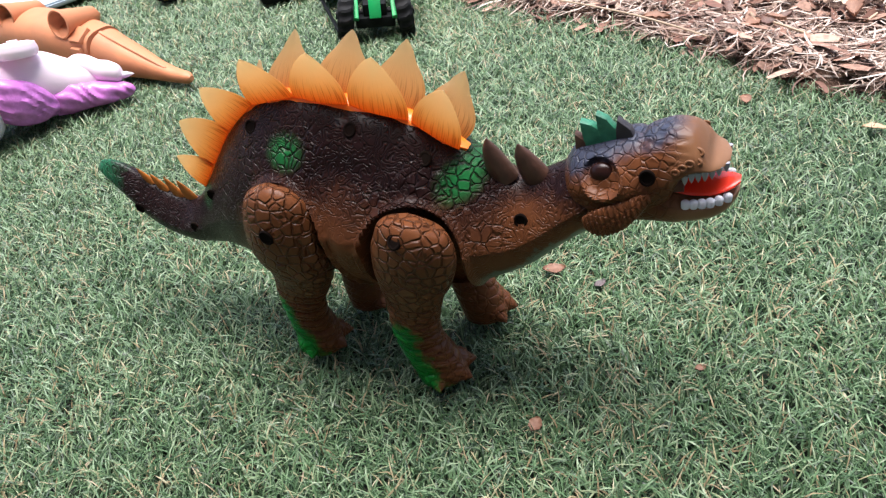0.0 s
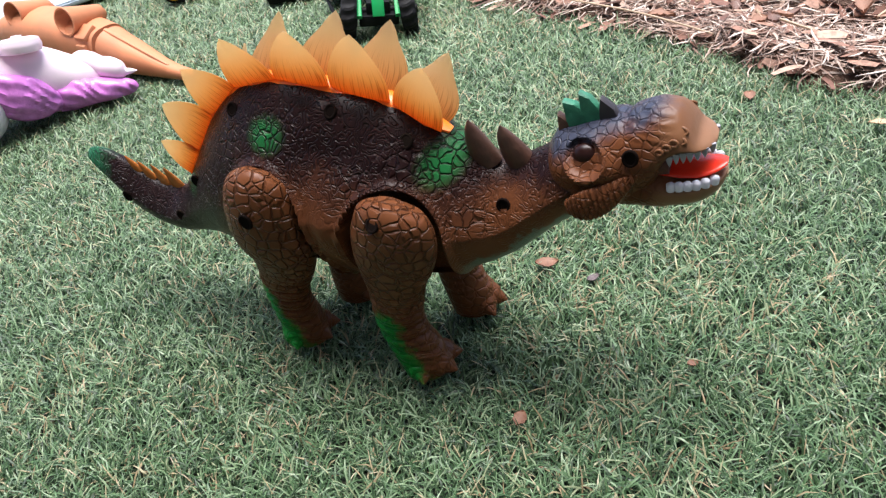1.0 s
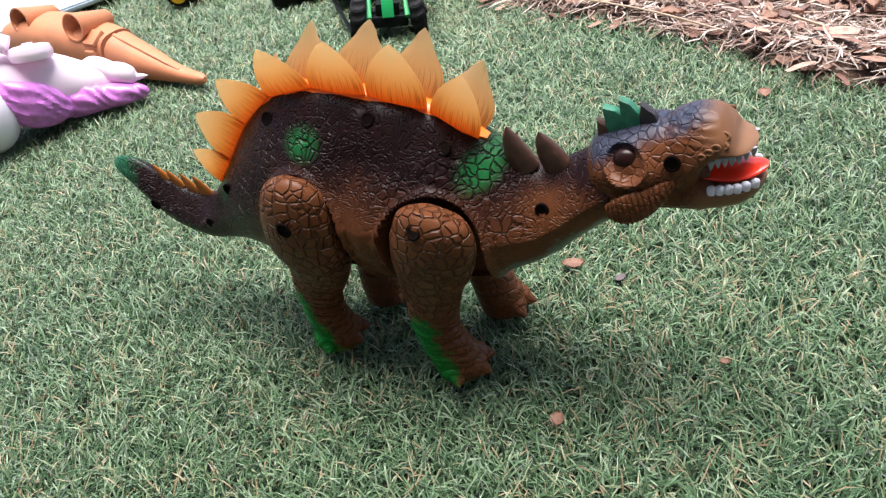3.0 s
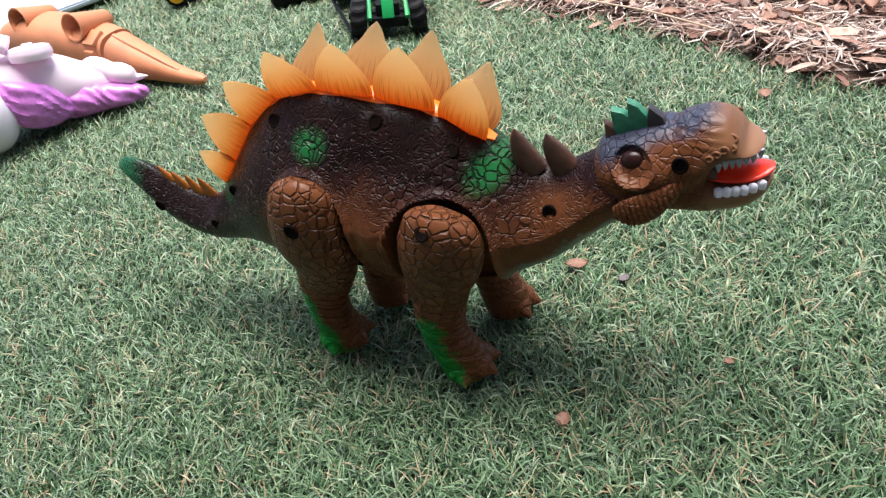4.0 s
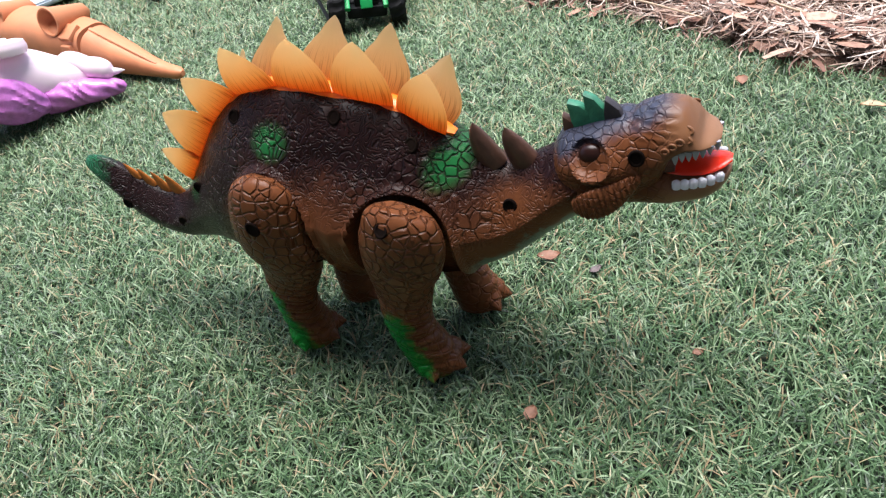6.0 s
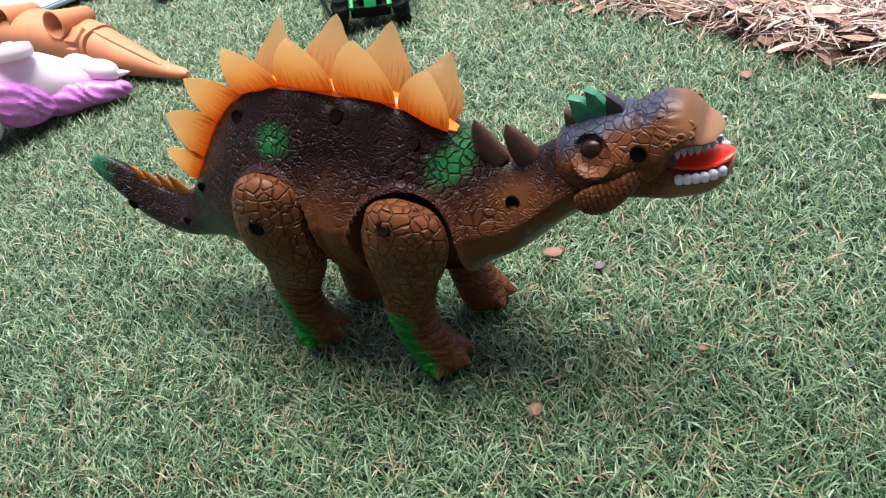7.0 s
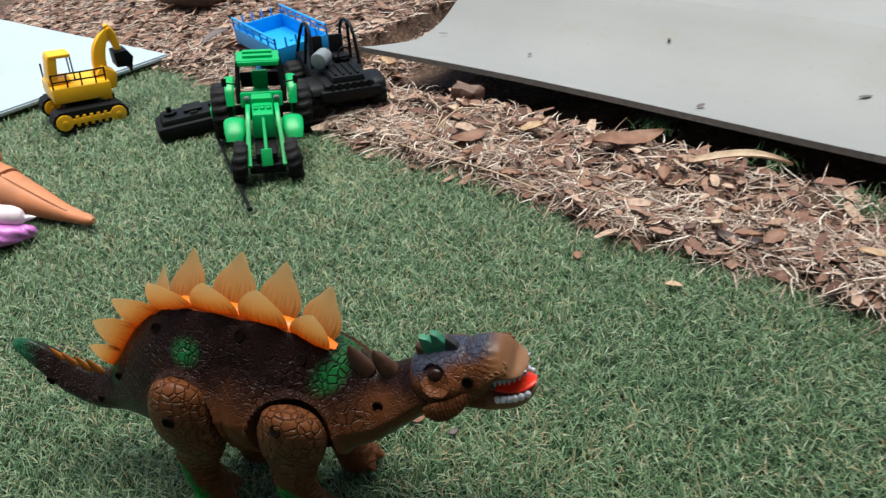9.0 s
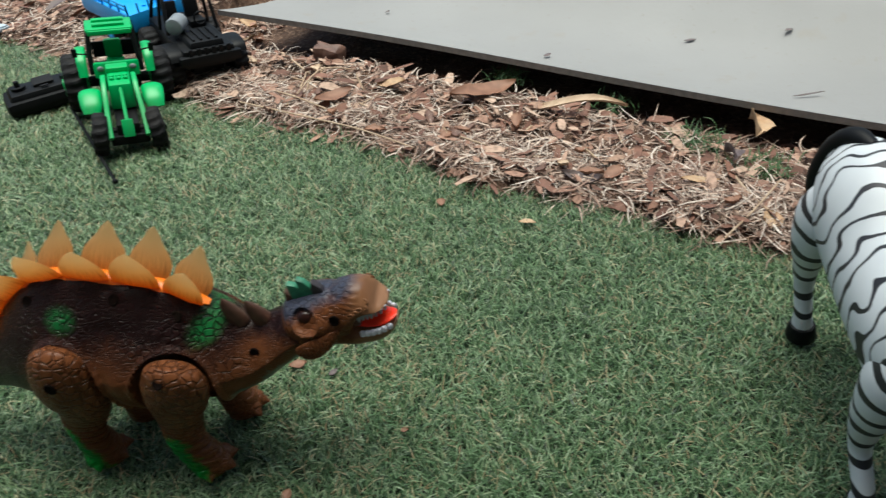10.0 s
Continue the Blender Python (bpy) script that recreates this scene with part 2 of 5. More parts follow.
def stuff_mat(name, stops, rough=0.75):
    m, nt, p = base_mat(name, rough)
    g = nt.nodes.new("ShaderNodeNewGeometry")
    fine = tex(nt, "ShaderNodeTexNoise", 180.0, 4.0)
    r = ramp_of(nt, stops)
    nt.links.new(g.outputs["Random Per Island"], r.inputs[0])
    nt.links.new(mix(nt, maths(nt, "MULTIPLY", smooth(nt, fine.outputs[0], 0.4, 0.7), 0.45), r.outputs[0], (0.06, 0.035, 0.022)), p.inputs["Base Color"])
    bump(nt, p, fine.outputs[0], 0.4, 0.001)
    return m


def ground_mat(name, a, b, c, scale, rel):
    m, nt, p = base_mat(name, 0.9)
    n1 = tex(nt, "ShaderNodeTexNoise", scale, 8.0)
    n2 = tex(nt, "ShaderNodeTexNoise", scale * 9, 6.0)
    col = mix(nt, smooth(nt, n1.outputs[0], 0.35, 0.65), a, b)
    col = mix(nt, smooth(nt, n2.outputs[0], 0.5, 0.68), col, c)
    nt.links.new(col, p.inputs["Base Color"])
    bump(nt, p, n2.outputs[0], 0.8, rel)
    return m


def leaf_mat(name, a, b):
    m, nt, p = base_mat(name, 0.6)
    n1 = tex(nt, "ShaderNodeTexNoise", 60.0, 6.0)
    v = tex(nt, "ShaderNodeTexNoise", 500.0, 2.0)
    nt.links.new(mix(nt, smooth(nt, n1.outputs[0], 0.3, 0.7), a, b), p.inputs["Base Color"])
    bump(nt, p, v.outputs[0], 0.4, 0.0006)
    return m


def sheet_mat():
    """Weathered off-white fibre-cement sheet."""
    m, nt, p = base_mat("fibre_cement", 0.62)
    n1 = tex(nt, "ShaderNodeTexNoise", 4.0, 8.0)
    n2 = tex(nt, "ShaderNodeTexNoise", 90.0, 6.0)
    n3 = tex(nt, "ShaderNodeTexNoise", 22.0, 5.0)
    col = mix(nt, n1.outputs[0], (0.215, 0.21, 0.205), (0.305, 0.30, 0.295))
    col = mix(nt, maths(nt, "MULTIPLY", smooth(nt, n3.outputs[0], 0.6, 0.74), 0.35), col, (0.25, 0.22, 0.18))
    col = mix(nt, maths(nt, "MULTIPLY", smooth(nt, n2.outputs[0], 0.62, 0.75), 0.4), col, (0.22, 0.20, 0.17))
    nt.links.new(col, p.inputs["Base Color"])
    bump(nt, p, n2.outputs[0], 0.25, 0.001)
    return m


def zebra_mat(axis=1):
    m, nt, p = base_mat("zebra_stripe", 0.5)
    wv = tex(nt, "ShaderNodeTexWave", 17.0 if axis == 1 else 15.0)
    wv.bands_direction = "X" if axis == 1 else "Z"
    wv.inputs["Distortion"].default_value = 9.0 if axis == 1 else 3.0
    wv.inputs["Detail"].default_value = 1.0
    wv.inputs["Detail Scale"].default_value = 1.6
    n1 = tex(nt, "ShaderNodeTexNoise", 30.0)
    white = mix(nt, n1.outputs[0], (0.58, 0.61, 0.64), (0.74, 0.76, 0.78))
    nt.links.new(mix(nt, smooth(nt, wv.outputs["Fac"], 0.87 if axis == 1 else 0.76, 0.92 if axis == 1 else 0.82), white, (0.02, 0.02, 0.025)), p.inputs["Base Color"])
    bump(nt, p, n1.outputs[0], 0.1, 0.001)
    return m


M = {
    "body": hide_mat("painted_hide_body", "body"), "leg": hide_mat("painted_hide_leg", "leg"), "head": hide_mat("painted_hide_head", "head"), "leg_plain": hide_mat("plain_hide", "leg"),
    "plate": plate_mat(), "strip": plastic("orange_strip", (0.88, 0.20, 0.012), 0.28, 0.04, dirty=0.0), "blades": blades_mat(),
    "hole": plastic("hole_shade_black", (0.006, 0.003, 0.002), 0.9, gloss=0.1), "spike": plastic("brown_spike", (0.085, 0.038, 0.024), 0.4, 0.4, 200, 0.5),
    "tail_plate": plastic("brown_orange", (0.45, 0.14, 0.02), 0.35, 0.4, 200, 0.4), "fin": plastic("green_fin", (0.035, 0.20, 0.11), 0.4, 0.6, 240, 0.7, dirty=0.1), "fin_dark": plastic("dark_fin", (0.035, 0.03, 0.035), 0.4, 0.4, 160, 0.5),
    "tooth_grey": plastic("grey_tooth", (0.36, 0.36, 0.40), 0.4, 0.2, 200, 0.2), "tooth": plastic("tooth", (0.78, 0.78, 0.86), 0.35, 0.1, 200, 0.1), "mouth": plastic("mouth_lining", (0.10, 0.03, 0.02), 0.6),
    "yellow": plastic("yellow_plastic", (0.95, 0.50, 0.012), 0.35, 0.06), "black": plastic("black_plastic", (0.005, 0.0055, 0.0065), 0.46, 0.3, dirty=0.02, gloss=0.16),
    "green": plastic("green_plastic", (0.012, 0.40, 0.105), 0.33, 0.08), "rubber": plastic("black_rubber", (0.006, 0.006, 0.007), 0.65, 0.3, dirty=0.04, gloss=0.25),
    "blue": plastic("blue_plastic", (0.03, 0.36, 0.82), 0.35, 0.06), "grey": plastic("grey_plastic", (0.22, 0.24, 0.26), 0.4),
    "orange": plastic("orange_plastic", (0.54, 0.205, 0.088), 0.52, 0.1),
    "pink": plastic("pale_pink_plastic", (0.94, 0.76, 0.84), 0.40, 0.06, dirty=0.1), "white": plastic("white_plastic", (0.90, 0.82, 0.87), 0.40, 0.05, dirty=0.1),
    "purple": plastic("purple_plastic", (0.66, 0.22, 0.64), 0.14, 0.5, 110, 0.9, dirty=0.05), "board": plastic("pale_foam_board", (0.42, 0.49, 0.55), 0.6, 0.04, 30, 0.1, dirty=0.12),
    "olive": plastic("olive_plastic", (0.20, 0.20, 0.05), 0.4), "paleblue": plastic("pale_blue_plastic", (0.45, 0.58, 0.66), 0.3),
    "sheet": sheet_mat(), "sheet_edge": plastic("sheet_cut_edge", (0.24, 0.22, 0.20), 0.8, 0.4, 120, 0.5),
    "soil": ground_mat("mulch_soil", (0.060, 0.032, 0.020), (0.12, 0.065, 0.042), (0.19, 0.12, 0.08), 14.0, 0.012),
    "backing": ground_mat("turf_backing", (0.010, 0.018, 0.009), (0.02, 0.032, 0.016), (0.04, 0.035, 0.02), 30.0, 0.004),
    "straw": stuff_mat("straw", [(0.0, (0.13, 0.07, 0.05)), (0.3, (0.33, 0.21, 0.155)), (0.65, (0.54, 0.41, 0.33)), (1.0, (0.76, 0.66, 0.57))]),
    "chips": stuff_mat("bark_chips", [(0.0, (0.10, 0.042, 0.028)), (0.4, (0.24, 0.115, 0.078)), (0.75, (0.40, 0.235, 0.165)), (1.0, (0.56, 0.40, 0.30))]),
    "leaf": leaf_mat("dry_leaf", (0.27, 0.135, 0.08), (0.18, 0.085, 0.05)), "leaf_pale": leaf_mat("pale_leaf", (0.52, 0.36, 0.22), (0.40, 0.24, 0.13)),
    "leaf_grey": leaf_mat("grey_leaf", (0.10, 0.075, 0.08), (0.16, 0.12, 0.11)), "bark": leaf_mat("bark_strip", (0.56, 0.42, 0.29), (0.42, 0.29, 0.19)),
    "render": leaf_mat("shade_wall_paint", (0.25, 0.235, 0.22), (0.31, 0.295, 0.275)), "brick": leaf_mat("brick_lump", (0.17, 0.09, 0.065), (0.09, 0.048, 0.036)), "wood": leaf_mat("dark_wood", (0.05, 0.03, 0.022), (0.08, 0.05, 0.035)),
    "zebra": zebra_mat(1), "zebra_leg": zebra_mat(2), "weed": leaf_mat("weed", (0.04, 0.10, 0.03), (0.07, 0.14, 0.05)),
}
red, _nt, _p = base_mat("red_tongue", 0.25)
_p.inputs["Base Color"].default_value = (0.92, 0.05, 0.02, 1)
_p.inputs["Subsurface Weight"].default_value = 0.55
_p.inputs["Subsurface Radius"].default_value = (0.02, 0.004, 0.002)
M["red"] = red
eye_m, _nt, _p = base_mat("unlit_eye_lens", 0.28)
_p.inputs["Base Color"].default_value = (0.020, 0.006, 0.004, 1)
_p.inputs["Specular IOR Level"].default_value = 0.3
M["eye"] = eye_m


# ---- mesh tools ----
def part(name, bm, material, parent=None, label="", flat=False):
    me = bpy.data.meshes.new(name)
    bm.normal_update()
    bm.to_mesh(me)
    bm.free()
    me.materials.append(material)
    me.shade_flat() if flat else me.shade_smooth()
    if not flat:
        me.set_sharp_from_angle(angle=radians(38))
    ob = new(name, me)
    if parent:
        ob.parent = parent
    if label:
        ob["label"] = label
    return ob


def thing(name, label, category, m, group="", kind=""):
    ob = new(name)
    ob.empty_display_size = 0.03
    ob.matrix_world = m
    return tagged(ob, label, category, group, kind)


def rows_at(rows, n):
    """n rows along a smooth curve through the given rows."""
    r = np.array(rows, float)
    k = len(r) - 1
    out = []
    for i in range(n):
        s = i / (n - 1) * k
        j = min(int(s), k - 1)
        f = s - j
        p0, p1, p2, p3 = r[max(j - 1, 0)], r[j], r[j + 1], r[min(j + 2, k)]
        out.append(0.5 * (2 * p1 + (p2 - p0) * f + (2 * p0 - 5 * p1 + 4 * p2 - p3) * f * f + (3 * p1 - p0 - 3 * p2 + p3) * f ** 3))
    return out


def loft(rows, n=24, steps=40, upright=False, pear=0.0, side=(0, 1, 0), square=2.0):
    """A closed skin through rings: rows of x, y, z, half width, half height. Rings stand across the path, or upright."""
    rr = rows_at(rows, steps)
    bm = bmesh.new()
    rings = []
    for i, q in enumerate(rr):
        c = Vector(q[:3])
        d = Vector(rr[min(i + 1, steps - 1)][:3]) - Vector(rr[max(i - 1, 0)][:3])
        d = Vector((1, 0, 0)) if upright else d.normalized()
        s = Vector(side)
        s = (s - d * s.dot(d)).normalized()
        u = d.cross(s)
        if (u.dot(last) < 0) if i else (u.z < 0 and abs(u.z) > 0.3):
            u = -u
        last = u
        ring = []
        for j in range(n):
            a = 2 * math.pi * j / n
            ca, sa = math.cos(a), math.sin(a)
            e = (abs(ca) ** square + abs(sa) ** square) ** (-1 / square)
            ca, sa = ca * e, sa * e
            w = max(q[3], 1e-4) * (1 - pear * max(0.0, ca))
            ring.append(bm.verts.new(c + s * (w * sa) + u * (max(q[4], 1e-4) * ca)))
        rings.append(ring)
    for a, b in zip(rings, rings[1:]):
        for j in range(n):
            bm.faces.new((a[j], a[(j + 1) % n], b[(j + 1) % n], b[j]))
    bm.faces.new(rings[0][::-1])
    bm.faces.new(rings[-1])
    bmesh.ops.recalc_face_normals(bm, faces=bm.faces)
    return bm


def rod(points, r, n=8, steps=None):
    return loft([(*p, r, r) for p in points], n, steps or max(2, len(points) * 4 if len(points) > 2 else 2))


def box(sx, sy, sz, m=Matrix(), bevel=0.002, taper=1.0):
    bm = bmesh.new()
    bmesh.ops.create_cube(bm, size=1.0)
    for v in bm.verts:
        k = taper if v.co.z > 0 else 1.0
        v.co = Vector((v.co.x * sx * k, v.co.y * sy * k, v.co.z * sz))
    if bevel:
        bmesh.ops.bevel(bm, geom=bm.edges[:], offset=bevel, segments=2, affect="EDGES", profile=0.6)
    bm.transform(m)
    return bm


def drum(r, h, m=Matrix(), n=24, bevel=0.002, r2=None):
    bm = bmesh.new()
    bmesh.ops.create_cone(bm, cap_ends=True, segments=n, radius1=r, radius2=r if r2 is None else r2, depth=h)
    if bevel:
        rim = [e for e in bm.edges if e.is_manifold and abs(e.verts[0].co.z - e.verts[1].co.z) < 1e-6]
        bmesh.ops.bevel(bm, geom=rim, offset=bevel, segments=2, affect="EDGES", profile=0.6)
    bm.transform(m)
    return bm


def ball(rx, ry, rz, m=Matrix(), n=16):
    bm = bmesh.new()
    bmesh.ops.create_uvsphere(bm, u_segments=n, v_segments=max(6, n // 2), radius=1.0)
    bm.transform(m @ Matrix.Diagonal((rx, ry, rz, 1)))
    return bm


def joined(*bms):
    out = bmesh.new()
    for b in bms:
        me = bpy.data.meshes.new("piece")
        b.to_mesh(me)
        b.free()
        out.from_mesh(me)
        bpy.data.meshes.remove(me)
    return out


def prism(outline, depth, m=Matrix(), bevel=0.0015):
    """An outline in x, z pushed out along y."""
    bm = bmesh.new()
    f = bm.faces.new([bm.verts.new((x, -depth / 2, z)) for x, z in outline])
    g = bmesh.ops.extrude_face_region(bm, geom=[f])
    for v in g["geom"]:
        if isinstance(v, bmesh.types.BMVert):
            v.co.y += depth
    bmesh.ops.recalc_face_normals(bm, faces=bm.faces)
    if bevel:
        bmesh.ops.bevel(bm, geom=bm.edges[:], offset=bevel, segments=2, affect="EDGES", profile=0.6)
    bm.transform(m)
    return bm


def ring(rx, rz, r, m=Matrix(), n=28, k=10):
    """A torus-like rim in the x, z plane."""
    bm = bmesh.new()
    rs = []
    for i in range(n):
        a = 2 * math.pi * i / n
        d = Vector((math.cos(a), 0, math.sin(a)))
        c = Vector((rx * math.cos(a), 0, rz * math.sin(a)))
        rs.append([bm.verts.new(c + d * (r * math.cos(b)) + Vector((0, r * math.sin(b), 0))) for b in (2 * math.pi * j / k for j in range(k))])
    for i in range(n):
        for j in range(k):
            bm.faces.new((rs[i][j], rs[i][(j + 1) % k], rs[(i + 1) % n][(j + 1) % k], rs[(i + 1) % n][j]))
    bmesh.ops.recalc_face_normals(bm, faces=bm.faces)
    bm.transform(m)
    return bm


ACROSS = pose(0, 0, 0, 90)
ALONG = pose(0, 0, 0, 0, 90)


def link_mesh(name, verts, faces, material, smooth_it=True):
    me = bpy.data.meshes.new(name)
    me.from_pydata(verts, [], faces)
    me.materials.append(material)
    if smooth_it:
        me.shade_smooth()
    return new(name, me)


# ---- ground: soil to the horizon, the artificial turf on it, mulch beside it ----
EDGE = [(-3.0, 3.6), (-1.2, 2.25), (-0.6, 1.86), (-0.25, 1.65), (-0.144, 1.556), (0.0, 1.40), (0.115, 1.265), (0.22, 1.165), (0.30, 1.095), (0.39, 1.0),
        (0.47, 0.915), (0.53, 0.855), (0.60, 0.79), (0.69, 0.708), (0.764, 0.656), (0.9, 0.575), (1.2, 0.42), (3.0, -0.5)]
EX, EY = np.array([e[0] for e in EDGE]), np.array([e[1] for e in EDGE])


def edge_y(x):
    return np.interp(x, EX, EY) + 0.008 * np.sin(np.asarray(x) * 23.0) + 0.004 * np.sin(np.asarray(x) * 61.0 + 1)


# sheet lying on the mulch: its front edge, direction along and away
S0, SD = Vector((0.175, 1.505)), Vector((0.741, -0.671)).normalized()
SN = Vector((-SD.y, SD.x))


def soil_height(x, y):
    d = y - float(edge_y(x))
    h = -0.016 if d < -0.02 else -0.016 + 0.022 * min(1.0, (d + 0.02) / 0.05)
    if d > -0.02 and (Vector((x, y)) - Vector((-0.222, 1.675))).dot(Vector((0.66, -0.75))) < 0.0 and x < -0.18:
        return -0.012
    if d > -0.02:
        h += 0.012 * noise.noise(Vector((x * 9, y * 9, 0))) + 0.006 * noise.noise(Vector((x * 31, y * 31, 3)))
        q = (Vector((x, y)) - S0).dot(SN)
        if (Vector((x, y)) - S0).dot(SD) > -0.1 and q > -0.05:
            h -= 0.045 * min(1.0, (q + 0.05) / 0.05)
    return h


gx = np.concatenate([[-60, -20, -8, -4, -2.2], np.linspace(-1.5, 1.6, 190), [2.2, 4, 8, 20, 60]])
gy = np.concatenate([[-60, -20, -8, -3, -1, 0], np.linspace(0.4, 2.6, 150), [3.2, 4, 8, 20, 60]])
gv = [(x, y, soil_height(x, y)) for y in gy for x in gx]
nx = len(gx)
gf = [(j * nx + i, j * nx + i + 1, (j + 1) * nx + i + 1, (j + 1) * nx + i) for j in range(len(gy) - 1) for i in range(nx - 1)]
ground = tagged(link_mesh("ground", gv, gf, M["soil"]), "brown mulch-covered soil reaching away from the turf", "ground", kind="structure")

tx = np.linspace(-2.5, 2.5, 160)
tv, tf = [], []
for x in tx:
    e = float(edge_y(x)) - 0.004
    for k, y in enumerate(np.linspace(-1.5, e, 24)):
        tv.append((x, y, -0.011))
    tv.append((x, e, -0.018))
for i in range(len(tx) - 1):
    for k in range(24):
        a = i * 25 + k
        tf.append((a, a + 25, a + 26, a + 1))
turf = tagged(link_mesh("artificial_turf", tv, tf, M["backing"]), "sheet of green artificial turf with a ragged curved edge", "turf", kind="structure")

rng = np.random.default_rng(7)


def strands(name, pts, length, width, lean, material, taper=(1.0, 0.95, 0.8, 0.12), curl=0.5, heading=None):
    """Many thin bent blades in one mesh: base points, lengths, widths and leans from upright (radians)."""
    n = len(pts)
    az = rng.uniform(0, 2 * np.pi, n) if heading is None else heading
    dx, dy = np.cos(az), np.sin(az)
    turn = rng.normal(0, curl, n)
    hx, hz = np.zeros(n), np.zeros(n)
    px, py, pz = pts[:, 0].copy(), pts[:, 1].copy(), pts[:, 2].copy()
    levels = []
    seg = 3
    roll = rng.uniform(-0.7, 0.7, n)
    for k in range(seg + 1):
        w = width * taper[k] * 0.5
        a2 = az + turn * k / seg
        sx, sy = -np.sin(a2) * np.cos(roll), np.cos(a2) * np.cos(roll)
        sz = np.sin(roll)
        levels.append(np.stack([px + sx * w, py + sy * w, pz + sz * w], 1))
        levels.append(np.stack([px - sx * w, py - sy * w, pz - sz * w], 1))
        th = lean[0] + (lean[1] - lean[0]) * k / (seg - 1)
        a2 = az + turn * (k + 0.5) / seg
        st = length / seg
        px, py, pz = px + np.cos(a2) * np.sin(th) * st, py + np.sin(a2) * np.sin(th) * st, pz + np.cos(th) * st
    v = np.stack(levels, 1).reshape(-1, 3)
    m = 2 * (seg + 1)
    quad = np.array([[2 * k, 2 * k + 1, 2 * k + 3, 2 * k + 2] for k in range(seg)])
    f = (np.arange(n)[:, None, None] * m + quad[None]).reshape(-1, 4)
    me = bpy.data.meshes.new(name)
    me.vertices.add(len(v))
    me.vertices.foreach_set("co", v.astype(np.float32).ravel())
    me.loops.add(f.size)
    me.loops.foreach_set("vertex_index", f.astype(np.int32).ravel())
    me.polygons.add(len(f))
    me.polygons.foreach_set("loop_start", np.arange(0, f.size, 4, dtype=np.int32))
    me.update(calc_edges=True)
    me.materials.append(material)
    return new(name, me)


def scatter(n, x0, x1, y0, y1, keep):
    x, y = rng.uniform(x0, x1, n), rng.uniform(y0, y1, n)
    k = keep(x, y)
    return x[k], y[k]


def lawn(name, n, x0, x1, y0, y1, size):
    x, y = scatter(n, x0, x1, y0, y1, lambda x, y: y < edge_y(x) + 0.002)
    k = len(x)
    pts = np.stack([x, y, np.full(k, -0.0115)], 1)
    ln = rng.uniform(0.011, 0.022, k) * size
    tilt = np.clip(rng.normal(0.98, 0.30, k), 0.15, 1.4)
    lean = np.stack([tilt * 0.62, np.clip(tilt + rng.uniform(0.15, 0.85, k), 0.4, 1.95)])
    return strands(name, pts, ln, rng.uniform(0.0007, 0.0014, k) * size, lean, M["blades"], curl=0.55, heading=rng.normal(math.pi / 2, 1.5, k))


for args in (("grass_blades", 165000, -0.45, 0.85, 0.36, 0.98, 1.0), ("grass_blades", 195000, -0.75, 0.80, 0.98, 1.75, 1.12), ("grass_blades", 30000, -1.3, 1.3, -0.3, 0.36, 1.3)):
    tagged(lawn(*args), "short curled green and straw-coloured artificial grass blades", "grass", kind="stuff")


# mulch: straw and chips
def on_mulch(x, y):
    q = (x - S0.x) * SN.x + (y - S0.y) * SN.y
    a = (x - S0.x) * SD.x + (y - S0.y) * SD.y
    return (y > edge_y(x) - 0.012) & ~((q > 0.03) & (a > 0.02))


def mulch(name, n, ln, wd, material, up, taper=(1.0, 0.95, 0.8, 0.12), x0=-0.8, x1=1.1, y0=0.5, y1=2.4, high=0.014):
    x, y = scatter(n, x0, x1, y0, y1, on_mulch)
    k = len(x)
    z = np.array([soil_height(a, b) for a, b in zip(x, y)]) + rng.uniform(0.0, high, k)
    lean = np.stack([np.clip(rng.normal(1.45, up, k), 0.3, 1.9), np.clip(rng.normal(1.6, up, k), 0.3, 2.1)])
    return strands(name, np.stack([x, y, z], 1), rng.uniform(*ln, k), rng.uniform(*wd, k), lean, material, taper, curl=0.8)


tagged(mulch("straw", 60000, (0.010, 0.050), (0.0005, 0.0024), M["straw"], 0.09, high=0.009), "pale dry straw and shredded grass strewn over soil", "straw", kind="stuff")
tagged(mulch("bark_chips", 15000, (0.010, 0.036), (0.004, 0.014), M["chips"], 0.14, (0.7, 1.0, 0.9, 0.6), high=0.011), "reddish-brown bark and wood chips", "mulch", kind="stuff")


# more straw raked up against the turf's edge
_x = rng.uniform(-0.1, 1.0, 7000)
_y = edge_y(_x) + rng.uniform(0.004, 0.13, len(_x))
_k = on_mulch(_x, _y)
_x, _y = _x[_k], _y[_k]
_z = np.array([soil_height(a, b) for a, b in zip(_x, _y)]) + rng.uniform(0.002, 0.010, len(_x))
_lean = np.stack([np.clip(rng.normal(1.54, 0.07, len(_x)), 1.0, 1.9), np.clip(rng.normal(1.6, 0.15, len(_x)), 1.0, 2.0)])
tagged(strands("straw", np.stack([_x, _y, _z], 1), rng.uniform(0.012, 0.045, len(_x)), rng.uniform(0.0005, 0.0024, len(_x)), _lean, M["straw"], curl=0.6), "pale dry straw raked along the turf edge", "straw", kind="stuff")


def weeds(cx, cy, r, n):
    x, y = rng.normal(cx, r, n), rng.normal(cy, r, n)
    pts = np.stack([x, y, np.full(n, 0.004)], 1)
    lean = np.stack([rng.uniform(0.2, 0.9, n), rng.uniform(0.8, 1.7, n)])
    ob = strands("grass_tuft", pts, rng.uniform(0.015, 0.032, n), rng.uniform(0.001, 0.0018, n), lean, M["weed"])
    return tagged(ob, "small tuft of green weed growing through the mulch", "grass", "weed tufts", kind="stuff")


